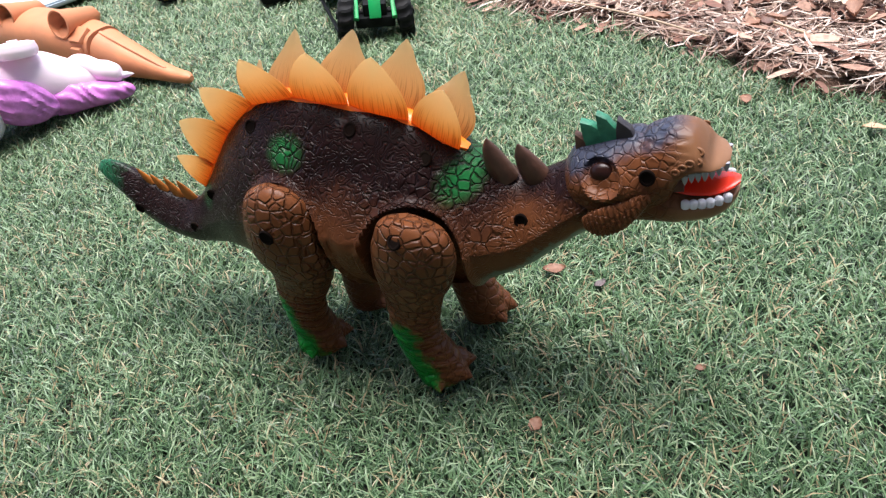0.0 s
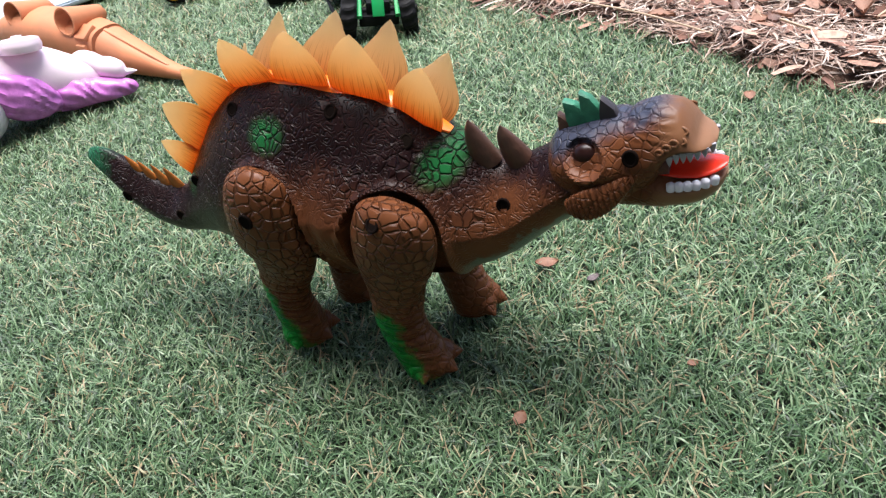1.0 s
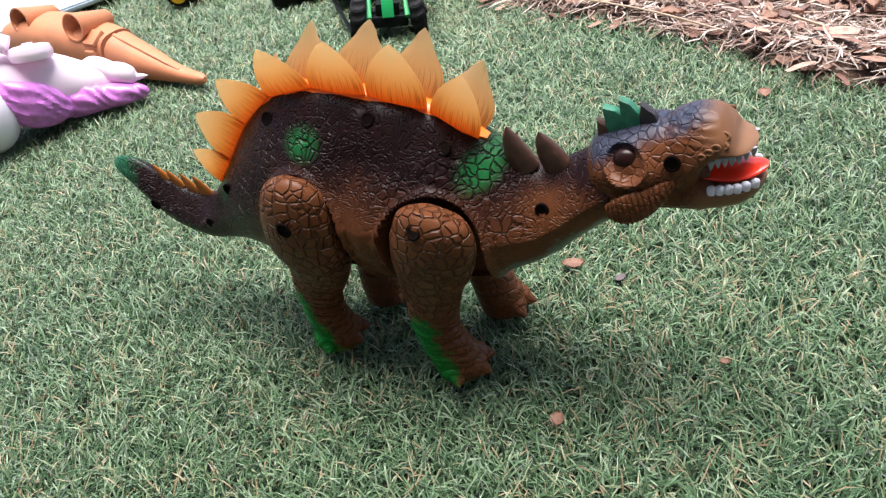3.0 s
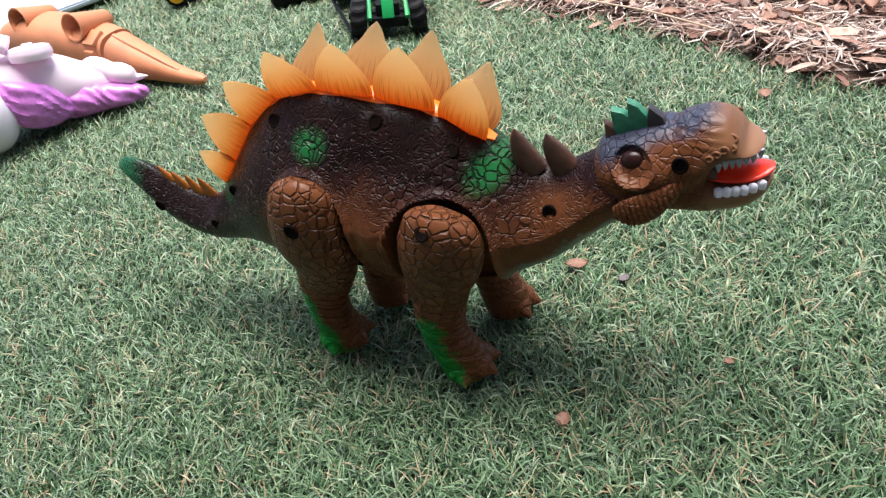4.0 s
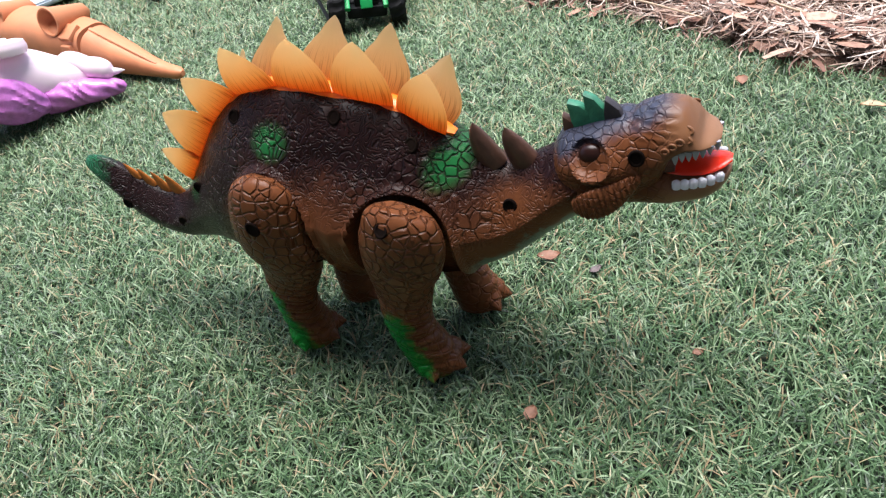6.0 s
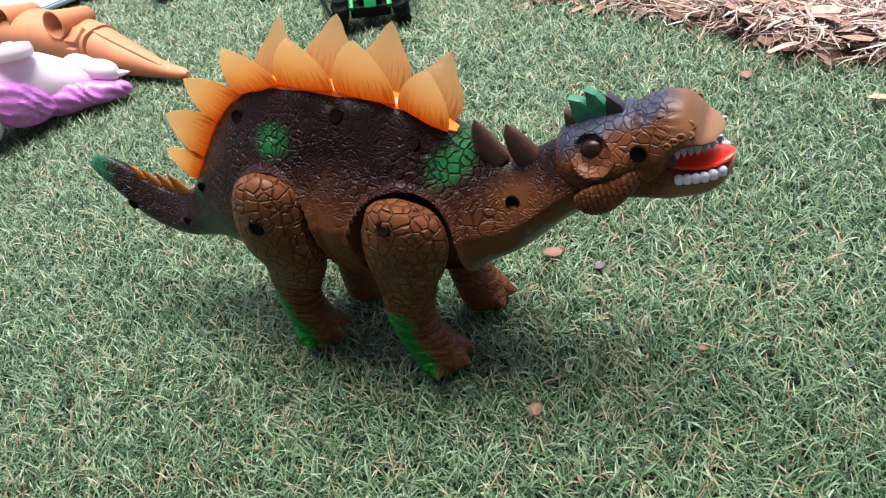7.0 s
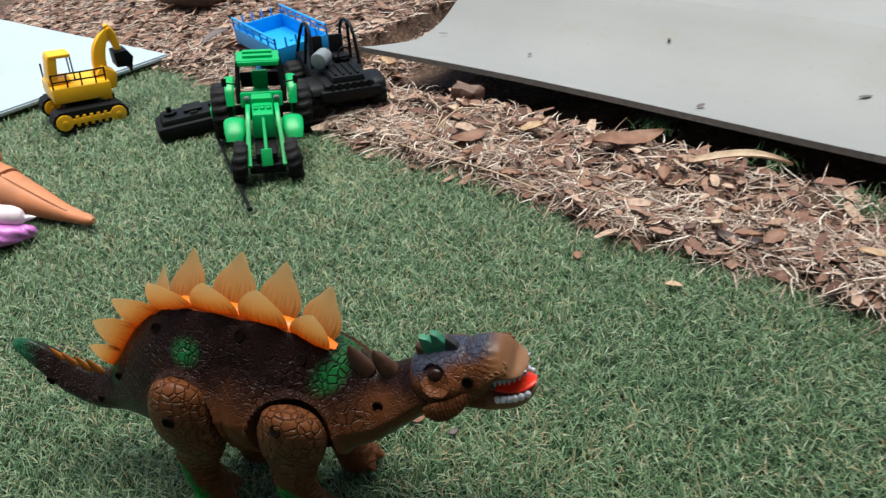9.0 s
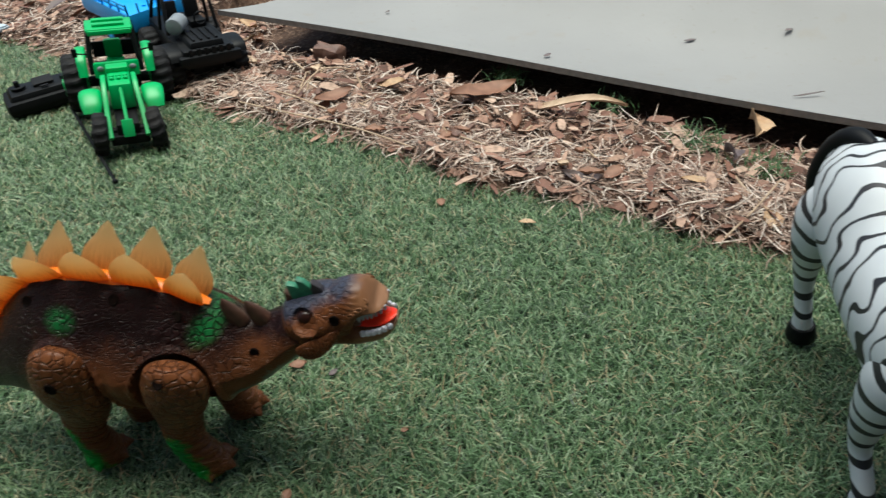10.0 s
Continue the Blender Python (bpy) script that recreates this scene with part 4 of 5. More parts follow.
    part("tongue", loft([(0.122, hy - 0.003, 0.1440, 0.0100, 0.0022), (0.133, hy - 0.003, 0.1432, 0.0108, 0.0025), (0.143, hy - 0.003, 0.1440, 0.0098, 0.0024), (0.1500, hy - 0.003, 0.1460, 0.0068, 0.0018), (0.1535, hy - 0.003, 0.1474, 0.003, 0.001)], 24, 28, upright=True), M["red"], head, "glossy red tongue")
    for sgn in (-1, 1):
        for i in range(7):
            x = 0.1290 + i * 0.0029
            w = float(np.interp(x, [0.128, 0.1375, 0.142, 0.146, 0.1485], [0.0182, 0.0160, 0.0134, 0.0092, 0.003]))
            zt = float(np.interp(x, [0.128, 0.132, 0.1375, 0.146], [0.1540, 0.1556, 0.1562, 0.1572]))
            part("tooth", cone_leaf((x + 0.0004, hy + sgn * w, zt - 0.0030), (x, hy + sgn * w * 0.96, zt + 0.0020), 0.0012, 0.0016, 6, 8), M["tooth_grey"], head)
        for i in range(6):
            x = 0.1302 + i * 0.0037
            w = float(np.interp(x, [0.129, 0.1360, 0.143, 0.1485, 0.152], [0.0172, 0.0163, 0.0143, 0.0108, 0.006]))
            zb = float(np.interp(x, [0.129, 0.143, 0.152], [0.1395, 0.1405, 0.1418]))
            part("tooth", loft([(x, hy + sgn * w, zb - 0.002, 0.0018, 0.0020), (x, hy + sgn * w, zb + 0.0006, 0.0017, 0.0022), (x, hy + sgn * w * 0.99, zb + 0.0019, 0.0012, 0.0019), (x, hy + sgn * w * 0.98, zb + 0.0027, 0.0003, 0.0006)], 10, 9, side=(0, 1, 0)), M["tooth"], head)
        ys = hy + sgn * (sunk - 0.0030)
        part("eye", ball(0.0066, 0.0042, 0.0054, pose(0.0905, ys, 0.1535, sgn * 20), 24), M["eye"], head, "dark unlit glossy eye lens")
        ys = hy + sgn * 0.0232
        flap = loft([(0.1160, ys - sgn * 0.0030, 0.1480, 0.0008, 0.0012), (0.1085, ys + sgn * 0.0005, 0.1420, 0.0022, 0.0048), (0.1000, ys + sgn * 0.0038, 0.1360, 0.0026, 0.0076), (0.0920, ys + sgn * 0.0050, 0.1318, 0.0026, 0.0082), (0.0860, ys + sgn * 0.0044, 0.1305, 0.0022, 0.0064), (0.0820, ys + sgn * 0.0030, 0.1305, 0.0010, 0.0024)], 40, 90)
        for v in flap.verts:  # fine pleats across the flap
            v.co.y += 0.0005 * math.sin(v.co.x * 2300 + v.co.z * 700)
        part("cheek_flap", flap, M["head"], head, "ridged brown cheek flap")
        part("nostril", ring(0.0026, 0.0016, 0.0008, pose(0.1335, hy + sgn * 0.0130, 0.1672, sgn * 34, 8, sgn * 14)), M["head"], head)
        part("nostril", ring(0.0024, 0.0013, 0.0008, pose(0.1335, hy + sgn * 0.0160, 0.1640, sgn * 26, 8, sgn * 14)), M["head"], head)
        for x, z, r in ((0.1310, 0.1640, 0.0018), (0.1280, 0.1620, 0.0016), (0.1250, 0.1600, 0.0015)):
            part("wart", ring(r, r * 0.8, 0.0007, pose(x, hy + sgn * float(np.interp(x, [0.125, 0.131], [0.0204, 0.0186])), z, sgn * 12, 0, sgn * 8)), M["head"], head)
    screw_hole(head, 0.1125, hy - 0.0214, 0.1565, 0.0031, -8)
    for quad, mat in (([(0.0750, 0.1500), (0.0830, 0.1600), (0.0800, 0.1675), (0.0741, 0.1717)], "spike"), ([(0.0800, 0.1600), (0.0905, 0.1660), (0.0885, 0.1735), (0.0830, 0.1772), (0.0768, 0.1786)], "fin"),
                      ([(0.0870, 0.1630), (0.0965, 0.1675), (0.0945, 0.1760), (0.0905, 0.1808), (0.0848, 0.1834)], "fin"), ([(0.0940, 0.1660), (0.1050, 0.1680), (0.1020, 0.1758), (0.0952, 0.1812)], "fin_dark")):
        part("crest_fin", prism(quad, 0.0055, pose(0, hy - 0.0030, -0.0035), 0.0012), M[mat], head, "small ridged crest fin")
    return t


dinosaur()


# ---- toys behind ----
def leaning(m, deg, sink=0.0):
    """The pose m, tipped to one side as the soft turf lets it."""
    c = m.translation.copy()
    return Matrix.Translation(c - Vector((0, 0, sink))) @ Matrix.Rotation(radians(deg), 4, Vector((-0.22, 0.97, 0))) @ Matrix.Translation(-c) @ m


def wheel(parent, r, w, m, tyre_mat, rim_mat, treads=0):
    """A wheel standing in the x, z plane."""
    if treads:
        ty = bmesh.new()
        n = treads * 4
        rr = [[ty.verts.new((q * math.cos(a), y, q * math.sin(a))) for i in range(n) for a in [2 * math.pi * (i + (0.8 if y > 0 else 0)) / n] for q in [r * (e if i % 4 < 2 else e * 0.93)]] for y, e in ((-w / 2, 0.62), (-w / 2, 0.90), (-w * 0.32, 1.0), (0, 1.01), (w * 0.32, 1.0), (w / 2, 0.90), (w / 2, 0.62))]
        for a, b in zip(rr, rr[1:]):
            for i in range(n):
                ty.faces.new((a[i], a[(i + 1) % n], b[(i + 1) % n], b[i]))
        ty.faces.new(rr[0][::-1])
        ty.faces.new(rr[-1])
        bmesh.ops.recalc_face_normals(ty, faces=ty.faces)
        ty.transform(m)
    else:
        ty = drum(r, w, m @ ACROSS, 28, r * 0.12)
    tyre = part("tyre", ty, M[tyre_mat], parent)
    part("rim", joined(drum(r * 0.55, w * 1.12, m @ ACROSS, 20, r * 0.06), drum(r * 0.18, w * 1.3, m @ ACROSS, 12, 0.0005)), M[rim_mat], tyre)
    return tyre


def tractor():
    t = thing("toy_tractor", "bright green toy tractor with black cab frame and empty loader arms", "toy tractor", leaning(pose(0.019, 1.285, 0.0, 0, 0, -81), 7, 0.004))
    for s in (-1, 1):
        wheel(t, 0.043, 0.030, pose(0, s * 0.060, 0.043), "rubber", "green", 18)
        wheel(t, 0.030, 0.019, pose(0.156, s * 0.037, 0.029, s * 7), "rubber", "black", 14)
        part("rear_mudguard", loft([(-0.035, s * 0.046, 0.070, 0.006, 0.002), (-0.020, s * 0.046, 0.089, 0.007, 0.002), (0.004, s * 0.046, 0.094, 0.007, 0.002), (0.028, s * 0.046, 0.086, 0.007, 0.002), (0.040, s * 0.046, 0.066, 0.006, 0.002)], 12, 24), M["green"], t)
        part("front_mudguard", loft([(0.075, s * 0.041, 0.052, 0.011, 0.003), (0.088, s * 0.041, 0.063, 0.014, 0.005), (0.105, s * 0.041, 0.066, 0.015, 0.006), (0.124, s * 0.041, 0.060, 0.014, 0.005), (0.134, s * 0.042, 0.050, 0.011, 0.003)], 16, 20), M["green"], t)
        part("loader_arm", loft([(0.092, s * 0.020, 0.084, 0.0034, 0.0046), (0.112, s * 0.0205, 0.082, 0.0034, 0.0050), (0.128, s * 0.021, 0.074, 0.0034, 0.0048), (0.152, s * 0.023, 0.052, 0.0034, 0.0042), (0.176, s * 0.024, 0.030, 0.0034, 0.0040)], 16, 22, square=5), M["green"], t)
        for pts in ([(0.035, s * 0.034, 0.070), (0.022, s * 0.030, 0.122)], [(-0.022, s * 0.036, 0.075), (-0.018, s * 0.030, 0.124)], [(0.035, s * 0.034, 0.070), (-0.022, s * 0.036, 0.078)]):
            part("cab_post", rod(pts, 0.0034), M["black"], t)
        part("side_mirror", joined(rod([(0.030, s * 0.034, 0.096), (0.034, s * 0.050, 0.100)], 0.0012, 6), box(0.003, 0.007, 0.012, pose(0.034, s * 0.052, 0.101), 0.0008)), M["black"], t)
        part("headlight", ball(0.002, 0.005, 0.004, pose(0.047, s * 0.022, 0.079), 12), M["grey"], t)
    part("hood", joined(box(0.085, 0.034, 0.036, pose(0.078, 0, 0.064), 0.005, 0.9), box(0.02, 0.03, 0.010, pose(0.062, 0, 0.084), 0.003), *[drum(0.0035, 0.004, pose(0.088 + 0.009 * i, j * 0.009, 0.083), 10, 0.0008) for i in range(2) for j in (-1, 0, 1)]), M["green"], t)
    part("dashboard", box(0.012, 0.062, 0.022, pose(0.040, 0, 0.075, 0, -12), 0.003), M["green"], t)
    part("seat", joined(box(0.024, 0.026, 0.010, pose(-0.005, 0, 0.068), 0.003), box(0.008, 0.024, 0.028, pose(-0.018, 0, 0.086), 0.003)), M["green"], t)
    part("roof", joined(box(0.046, 0.064, 0.005, pose(0.0, 0, 0.1265), 0.002), box(0.010, 0.044, 0.005, pose(0.008, 0, 0.1305), 0.0015), box(0.010, 0.044, 0.005, pose(-0.012, 0, 0.1305), 0.0015), box(0.006, 0.060, 0.007, pose(0.023, 0, 0.124), 0.002)), M["green"], t)
    for x, y, z in ((0.029, 0.033, 0.094), (0.022, 0.030, 0.119), (-0.02, 0.030, 0.116), (-0.02, 0.033, 0.096)):
        part("cab_rail", rod([(x, -y, z), (x, y, z)], 0.0034), M["black"], t)
    part("cab_back", box(0.004, 0.060, 0.024, pose(-0.022, 0, 0.084), 0.0015), M["black"], t)
    part("chassis", joined(box(0.19, 0.030, 0.020, pose(0.070, 0, 0.034), 0.003), drum(0.006, 0.085, pose(0.150, 0, 0.028) @ ACROSS, 10, 0), drum(0.008, 0.11, pose(0, 0, 0.043) @ ACROSS, 10, 0), box(0.05, 0.06, 0.03, pose(0.0, 0, 0.050), 0.004), box(0.03, 0.05, 0.014, pose(0.155, 0, 0.022), 0.003)), M["black"], t)
    part("loader_crossbar", joined(rod([(0.172, -0.027, 0.028), (0.172, 0.027, 0.028)], 0.0034), rod([(0.160, -0.024, 0.045), (0.160, 0.024, 0.045)], 0.0026), box(0.006, 0.015, 0.024, pose(0.169, 0, 0.040, 0, -20), 0.0015), rod([(0.115, 0, 0.076), (0.165, 0, 0.040)], 0.0026)), M["green"], t)
    return t


tractor()


def jeep():
    t = thing("toy_jeep", "black open toy off-road car with roll cage and grey tank", "toy car", leaning(pose(0.128, 1.375, 0.002, 0, 0, -70), 6, 0.004))
    for s in (-1, 1):
        wheel(t, 0.030, 0.024, pose(0.058, s * 0.052, 0.030), "rubber", "black", 16)
        wheel(t, 0.030, 0.024, pose(-0.060, s * 0.052, 0.030), "rubber", "black", 16)
        part("mudguard", loft([(0.022, s * 0.050, 0.052, 0.011, 0.0015), (0.036, s * 0.050, 0.063, 0.012, 0.0015), (0.060, s * 0.050, 0.066, 0.012, 0.0015), (0.082, s * 0.050, 0.062, 0.012, 0.0015), (0.090, s * 0.050, 0.052, 0.011, 0.0015)], 10, 20), M["black"], t)
        part("roll_cage", joined(rod([(0.020, s * 0.040, 0.070), (0.004, s * 0.036, 0.118), (-0.020, s * 0.034, 0.130), (-0.055, s * 0.034, 0.118), (-0.080, s * 0.038, 0.070)], 0.0030, 8, 26), rod([(-0.020, s * 0.034, 0.130), (-0.026, s * 0.040, 0.066)], 0.0028)), M["black"], t)
    part("body", joined(box(0.185, 0.082, 0.030, pose(0.0, 0, 0.052), 0.005), box(0.066, 0.056, 0.012, pose(0.054, 0, 0.070), 0.003, 0.92), *[box(0.05, 0.004, 0.004, pose(0.054, -0.018 + 0.012 * i, 0.0768), 0.001) for i in range(4)], box(0.014, 0.098, 0.015, pose(0.093, 0, 0.052), 0.004), *[box(0.004, 0.006, 0.016, pose(0.0945, -0.03 + i * 0.012, 0.062), 0.001) for i in range(6)]), M["black"], t)
    part("chassis", joined(box(0.15, 0.05, 0.02, pose(0, 0, 0.030), 0.003), drum(0.006, 0.10, pose(0.058, 0, 0.030) @ ACROSS, 10, 0), drum(0.006, 0.10, pose(-0.060, 0, 0.030) @ ACROSS, 10, 0)), M["black"], t)
    part("cage_bars", joined(*[rod([(x, -y, z), (x, y, z)], 0.0026) for x, y, z in ((0.004, 0.036, 0.118), (-0.020, 0.034, 0.130), (-0.055, 0.034, 0.118))]), M["black"], t)
    for s in (-1, 1):
        part("seat", joined(box(0.028, 0.026, 0.012, pose(-0.018, s * 0.018, 0.072), 0.003), box(0.009, 0.024, 0.034, pose(-0.036, s * 0.018, 0.088, 0, -10), 0.003)), M["black"], t)
    part("steering_wheel", ring(0.010, 0.010, 0.0014, pose(0.008, 0.018, 0.086, 0, 0, 90)), M["black"], t)
    part("tank", drum(0.0135, 0.034, pose(0.028, -0.026, 0.089) @ pose(0, 0, 0, 0, 0, 55) @ ACROSS, 20, 0.004), M["grey"], t, "grey cylindrical tank")
    part("front_guard", joined(rod([(0.100, -0.05, 0.055), (0.100, 0.05, 0.055)], 0.003), rod([(0.098, -0.052, 0.072), (0.098, 0.052, 0.072)], 0.003)), M["black"], t)
    return t


jeep()


def trailer():
    t = thing("toy_trailer", "bright blue open toy trailer with railed sides", "toy trailer", pose(0.030, 1.545, -0.001, 0, 0, -58))
    L, W = 0.185, 0.100
    part("bed", joined(box(L, W, 0.006, pose(0, 0, 0.052), 0.002), *[drum(0.004, 0.003, pose(-0.05 + 0.05 * i, -0.02 + 0.04 * (i % 2), 0.056), 10, 0) for i in range(3)]), M["blue"], t)
    for s in (-1, 1):
        part("side_panel", joined(box(L, 0.004, 0.026, pose(0, s * W / 2, 0.067), 0.0012), rod([(-L / 2, s * W / 2, 0.096), (L / 2, s * W / 2, 0.096)], 0.0022), rod([(-L / 2, s * W / 2, 0.088), (L / 2, s * W / 2, 0.088)], 0.0016),
                                  *[rod([(-L / 2 + L * i / 6, s * W / 2, 0.078), (-L / 2 + L * i / 6, s * W / 2, 0.096)], 0.0018) for i in range(7)]), M["blue"], t)
        part("end_panel", joined(box(0.004, W, 0.026, pose(s * L / 2, 0, 0.067), 0.0012), rod([(s * L / 2, -W / 2, 0.096), (s * L / 2, W / 2, 0.096)], 0.0022), *[rod([(s * L / 2, -W / 2 + W * i / 5, 0.078), (s * L / 2, -W / 2 + W * i / 5, 0.096)], 0.0018) for i in range(6)]), M["blue"], t)
        for x in (-0.055, -0.005):
            wheel(t, 0.022, 0.018, pose(x, s * 0.044, 0.022), "rubber", "blue", 12)
    part("chassis", joined(box(0.17, 0.03, 0.016, pose(0, 0, 0.040), 0.003), drum(0.005, 0.09, pose(-0.055, 0, 0.022) @ ACROSS, 10, 0), drum(0.005, 0.09, pose(-0.005, 0, 0.022) @ ACROSS, 10, 0), box(0.016, 0.016, 0.04, pose(-0.03, 0, 0.03), 0.002), rod([(0.08, 0, 0.036), (0.125, 0, 0.03)], 0.004), box(0.010, 0.03, 0.034, pose(0.075, 0, 0.018), 0.003)), M["black"], t)
    return t


trailer()


def remote():
    t = thing("remote_control", "black plastic remote control with thin aerial lying on turf", "remote control", pose(-0.098, 1.330, -0.001, 0, 0, 19))
    part("case", joined(box(0.125, 0.066, 0.024, pose(0, 0, 0.014), 0.010), box(0.112, 0.052, 0.014, pose(0, 0, 0.027), 0.005, 0.9)), M["black"], t)
    for x in (-0.036, 0.036):
        part("joystick", joined(drum(0.011, 0.004, pose(x, 0, 0.037), 18, 0.001), drum(0.004, 0.010, pose(x, 0, 0.042), 12, 0.001)), M["black"], t)
    part("button_panel", joined(box(0.030, 0.030, 0.003, pose(0, 0.004, 0.0372), 0.001), box(0.012, 0.004, 0.002, pose(0, -0.018, 0.0368), 0.0006)), M["rubber"], t)
    m = t.matrix_world.inverted()
    a, b = m @ Vector((-0.055, 1.270, 0.012)), m @ Vector((0.032, 1.030, 0.010))
    part("aerial", joined(rod([a, b], 0.0024), ball(0.0038, 0.0038, 0.0038, Matrix.Translation(b), 10)), M["black"], t, "thin black aerial")
    return t


remote()


def excavator():
    t = thing("toy_excavator", "yellow toy excavator with black tracks, railing and bucket on turf", "toy excavator", leaning(pose(-0.318, 1.432, 0.000, 0, 0, 33), 8, 0.003) @ Matrix.Scale(1.03, 4))
    for s in (-1, 1):
        y = s * 0.038
        out = []
        run = [(0.042 - 0.0042 * i, 0.0) for i in range(21)]
        path = [(x, 0.0185 + 0.0168, 0.0, 1.0) for x, _ in run]
        path += [(-0.042 + 0.0168 * math.cos(a), 0.0185 + 0.0168 * math.sin(a), math.cos(a), math.sin(a)) for a in (math.pi / 2 + math.pi * i / 12 for i in range(1, 12))]
        path += [(-x, 0.0185 - 0.0168, 0.0, -1.0) for x, _ in run]
        path += [(0.042 + 0.0168 * math.cos(a), 0.0185 + 0.0168 * math.sin(a), math.cos(a), math.sin(a)) for a in (-math.pi / 2 + math.pi * i / 12 for i in range(1, 12))]
        for i, (x, z, ux, uz) in enumerate(path):
            k = 0.0014 if i % 2 else 0.0
            out.append((x + ux * k, z + uz * k))
        tr = part("track", prism(out, 0.026, pose(0, y, 0), 0), M["rubber"], t)
        for x in (-0.042, 0.042):
            part("sprocket", joined(drum(0.0135, 0.030, pose(x, y, 0.0185) @ ACROSS, 20, 0.0015), drum(0.004, 0.033, pose(x, y, 0.0185) @ ACROSS, 10, 0.0005)), M["yellow"], tr)
        part("track_frame", joined(box(0.062, 0.029, 0.010, pose(0, y, 0.0185), 0.002), *[box(0.005, 0.030, 0.018, pose(-0.022 + 0.011 * i, y, 0.0185), 0.001) for i in range(5)]), M["yellow"], tr)
    part("undercarriage", joined(box(0.06, 0.060, 0.014, pose(0, 0, 0.026), 0.003), drum(0.026, 0.012, pose(0, 0, 0.038), 24, 0.002)), M["black"], t)
    part("house", joined(box(0.092, 0.072, 0.027, pose(-0.002, 0, 0.057), 0.006), prism([(0.030, 0.044), (0.058, 0.050), (0.062, 0.074), (0.040, 0.090), (0.026, 0.074)], 0.030, Matrix(), 0.003)), M["yellow"], t)
    part("cab", joined(box(0.034, 0.030, 0.008, pose(-0.030, -0.004, 0.076), 0.002), box(0.015, 0.030, 0.040, pose(-0.036, -0.004, 0.096, 0, 8), 0.004), box(0.034, 0.032, 0.006, pose(-0.022, -0.004, 0.116), 0.0025)), M["yellow"], t, "yellow canopy cab")
    for y in (-0.018, 0.010):
        part("cab_post", rod([(-0.006, y, 0.076), (-0.007, y, 0.114)], 0.0012), M["black"], t)
    pts = [(-0.044, 0.033), (-0.044, -0.033), (0.022, -0.033), (0.038, -0.030)]
    rail = [rod([(*a, z), (*b, z)], 0.0014) for a, b in zip(pts, pts[1:]) for z in (0.080, 0.092)]
    posts = [rod([(x, y, 0.070), (x, y, 0.093)], 0.0014) for x, y in pts + [(-0.022, -0.033), (0.000, -0.033)]]
    part("railing", joined(*rail, *posts), M["black"], t, "black safety railing")
    part("boom", joined(loft([(0.040, 0, 0.066, 0.009, 0.011), (0.040, 0, 0.096, 0.0085, 0.011), (0.045, 0, 0.118, 0.008, 0.010), (0.056, 0, 0.136, 0.0065, 0.007), (0.064, 0, 0.144, 0.005, 0.005)], 16, 24, square=5)), M["yellow"], t)
    part("stick", joined(loft([(0.060, 0, 0.151, 0.005, 0.004), (0.067, 0, 0.134, 0.0055, 0.007), (0.073, 0, 0.108, 0.005, 0.005)], 14, 12, square=5), drum(0.004, 0.018, pose(0.063, 0, 0.144) @ ACROSS, 12, 0.0005)), M["yellow"], t)
    part("hydraulic_ram", rod([(0.044, 0, 0.126), (0.058, 0, 0.150)], 0.0022), M["grey"], t)
    part("bucket", joined(prism([(0.062, 0.108), (0.084, 0.110), (0.093, 0.097), (0.089, 0.082), (0.064, 0.082)], 0.030, Matrix(), 0.002), *[box(0.004, 0.003, 0.010, pose(0.087, -0.012 + 0.008 * i, 0.079, 0, 15), 0.0006) for i in range(4)]), M["black"], t)
    part("bucket_link", rod([(0.085, 0.0, 0.084), (0.095, 0.004, 0.050)], 0.0012), M["black"], t)
    return t


excavator()


def toy_car():
    t = thing("toy_car", "small pale blue and olive toy car on the foam board", "toy car", pose(-0.60, 1.515, 0.009, 0, 0, -25))
    part("body", joined(loft([(-0.07, 0, 0.024, 0.024, 0.012), (-0.05, 0, 0.027, 0.028, 0.016), (0.0, 0, 0.028, 0.029, 0.016), (0.05, 0, 0.026, 0.027, 0.014), (0.07, 0, 0.022, 0.022, 0.010)], 20, 24, upright=True, square=4)), M["paleblue"], t)
    part("cabin", loft([(-0.045, 0, 0.040, 0.02, 0.006), (-0.03, 0, 0.048, 0.022, 0.013), (0.005, 0, 0.048, 0.022, 0.013), (0.028, 0, 0.038, 0.02, 0.004)], 16, 16, upright=True, square=4), M["black"], t)
    part("nose", ball(0.020, 0.024, 0.014, pose(0.062, 0, 0.024), 16), M["olive"], t, "olive-yellow nose")
    for x in (-0.042, 0.042):
        for s in (-1, 1):
            wheel(t, 0.014, 0.010, pose(x, s * 0.027, 0.014), "rubber", "grey")
    return t


toy_car()


def cup(mouth, d, rows):
    """A turned hollow tube: rows of depth behind the mouth and radius, from the closed end round the lip to the hollow's bottom."""
    s = d.cross(Vector((0, 0, 1))).normalized()
    u = d.cross(s)
    bm = bmesh.new()
    rings = [[bm.verts.new(mouth - d * h + (s * math.cos(2 * math.pi * j / 28) + u * math.sin(2 * math.pi * j / 28)) * r) for j in range(28)] for h, r in rows]
    for a, b in zip(rings, rings[1:]):
        for j in range(28):
            bm.faces.new((a[j], a[(j + 1) % 28], b[(j + 1) % 28], b[j]))
    bm.faces.new(rings[0][::-1])
    bm.faces.new(rings[-1])
    bmesh.ops.recalc_face_normals(bm, faces=bm.faces)
    return bm


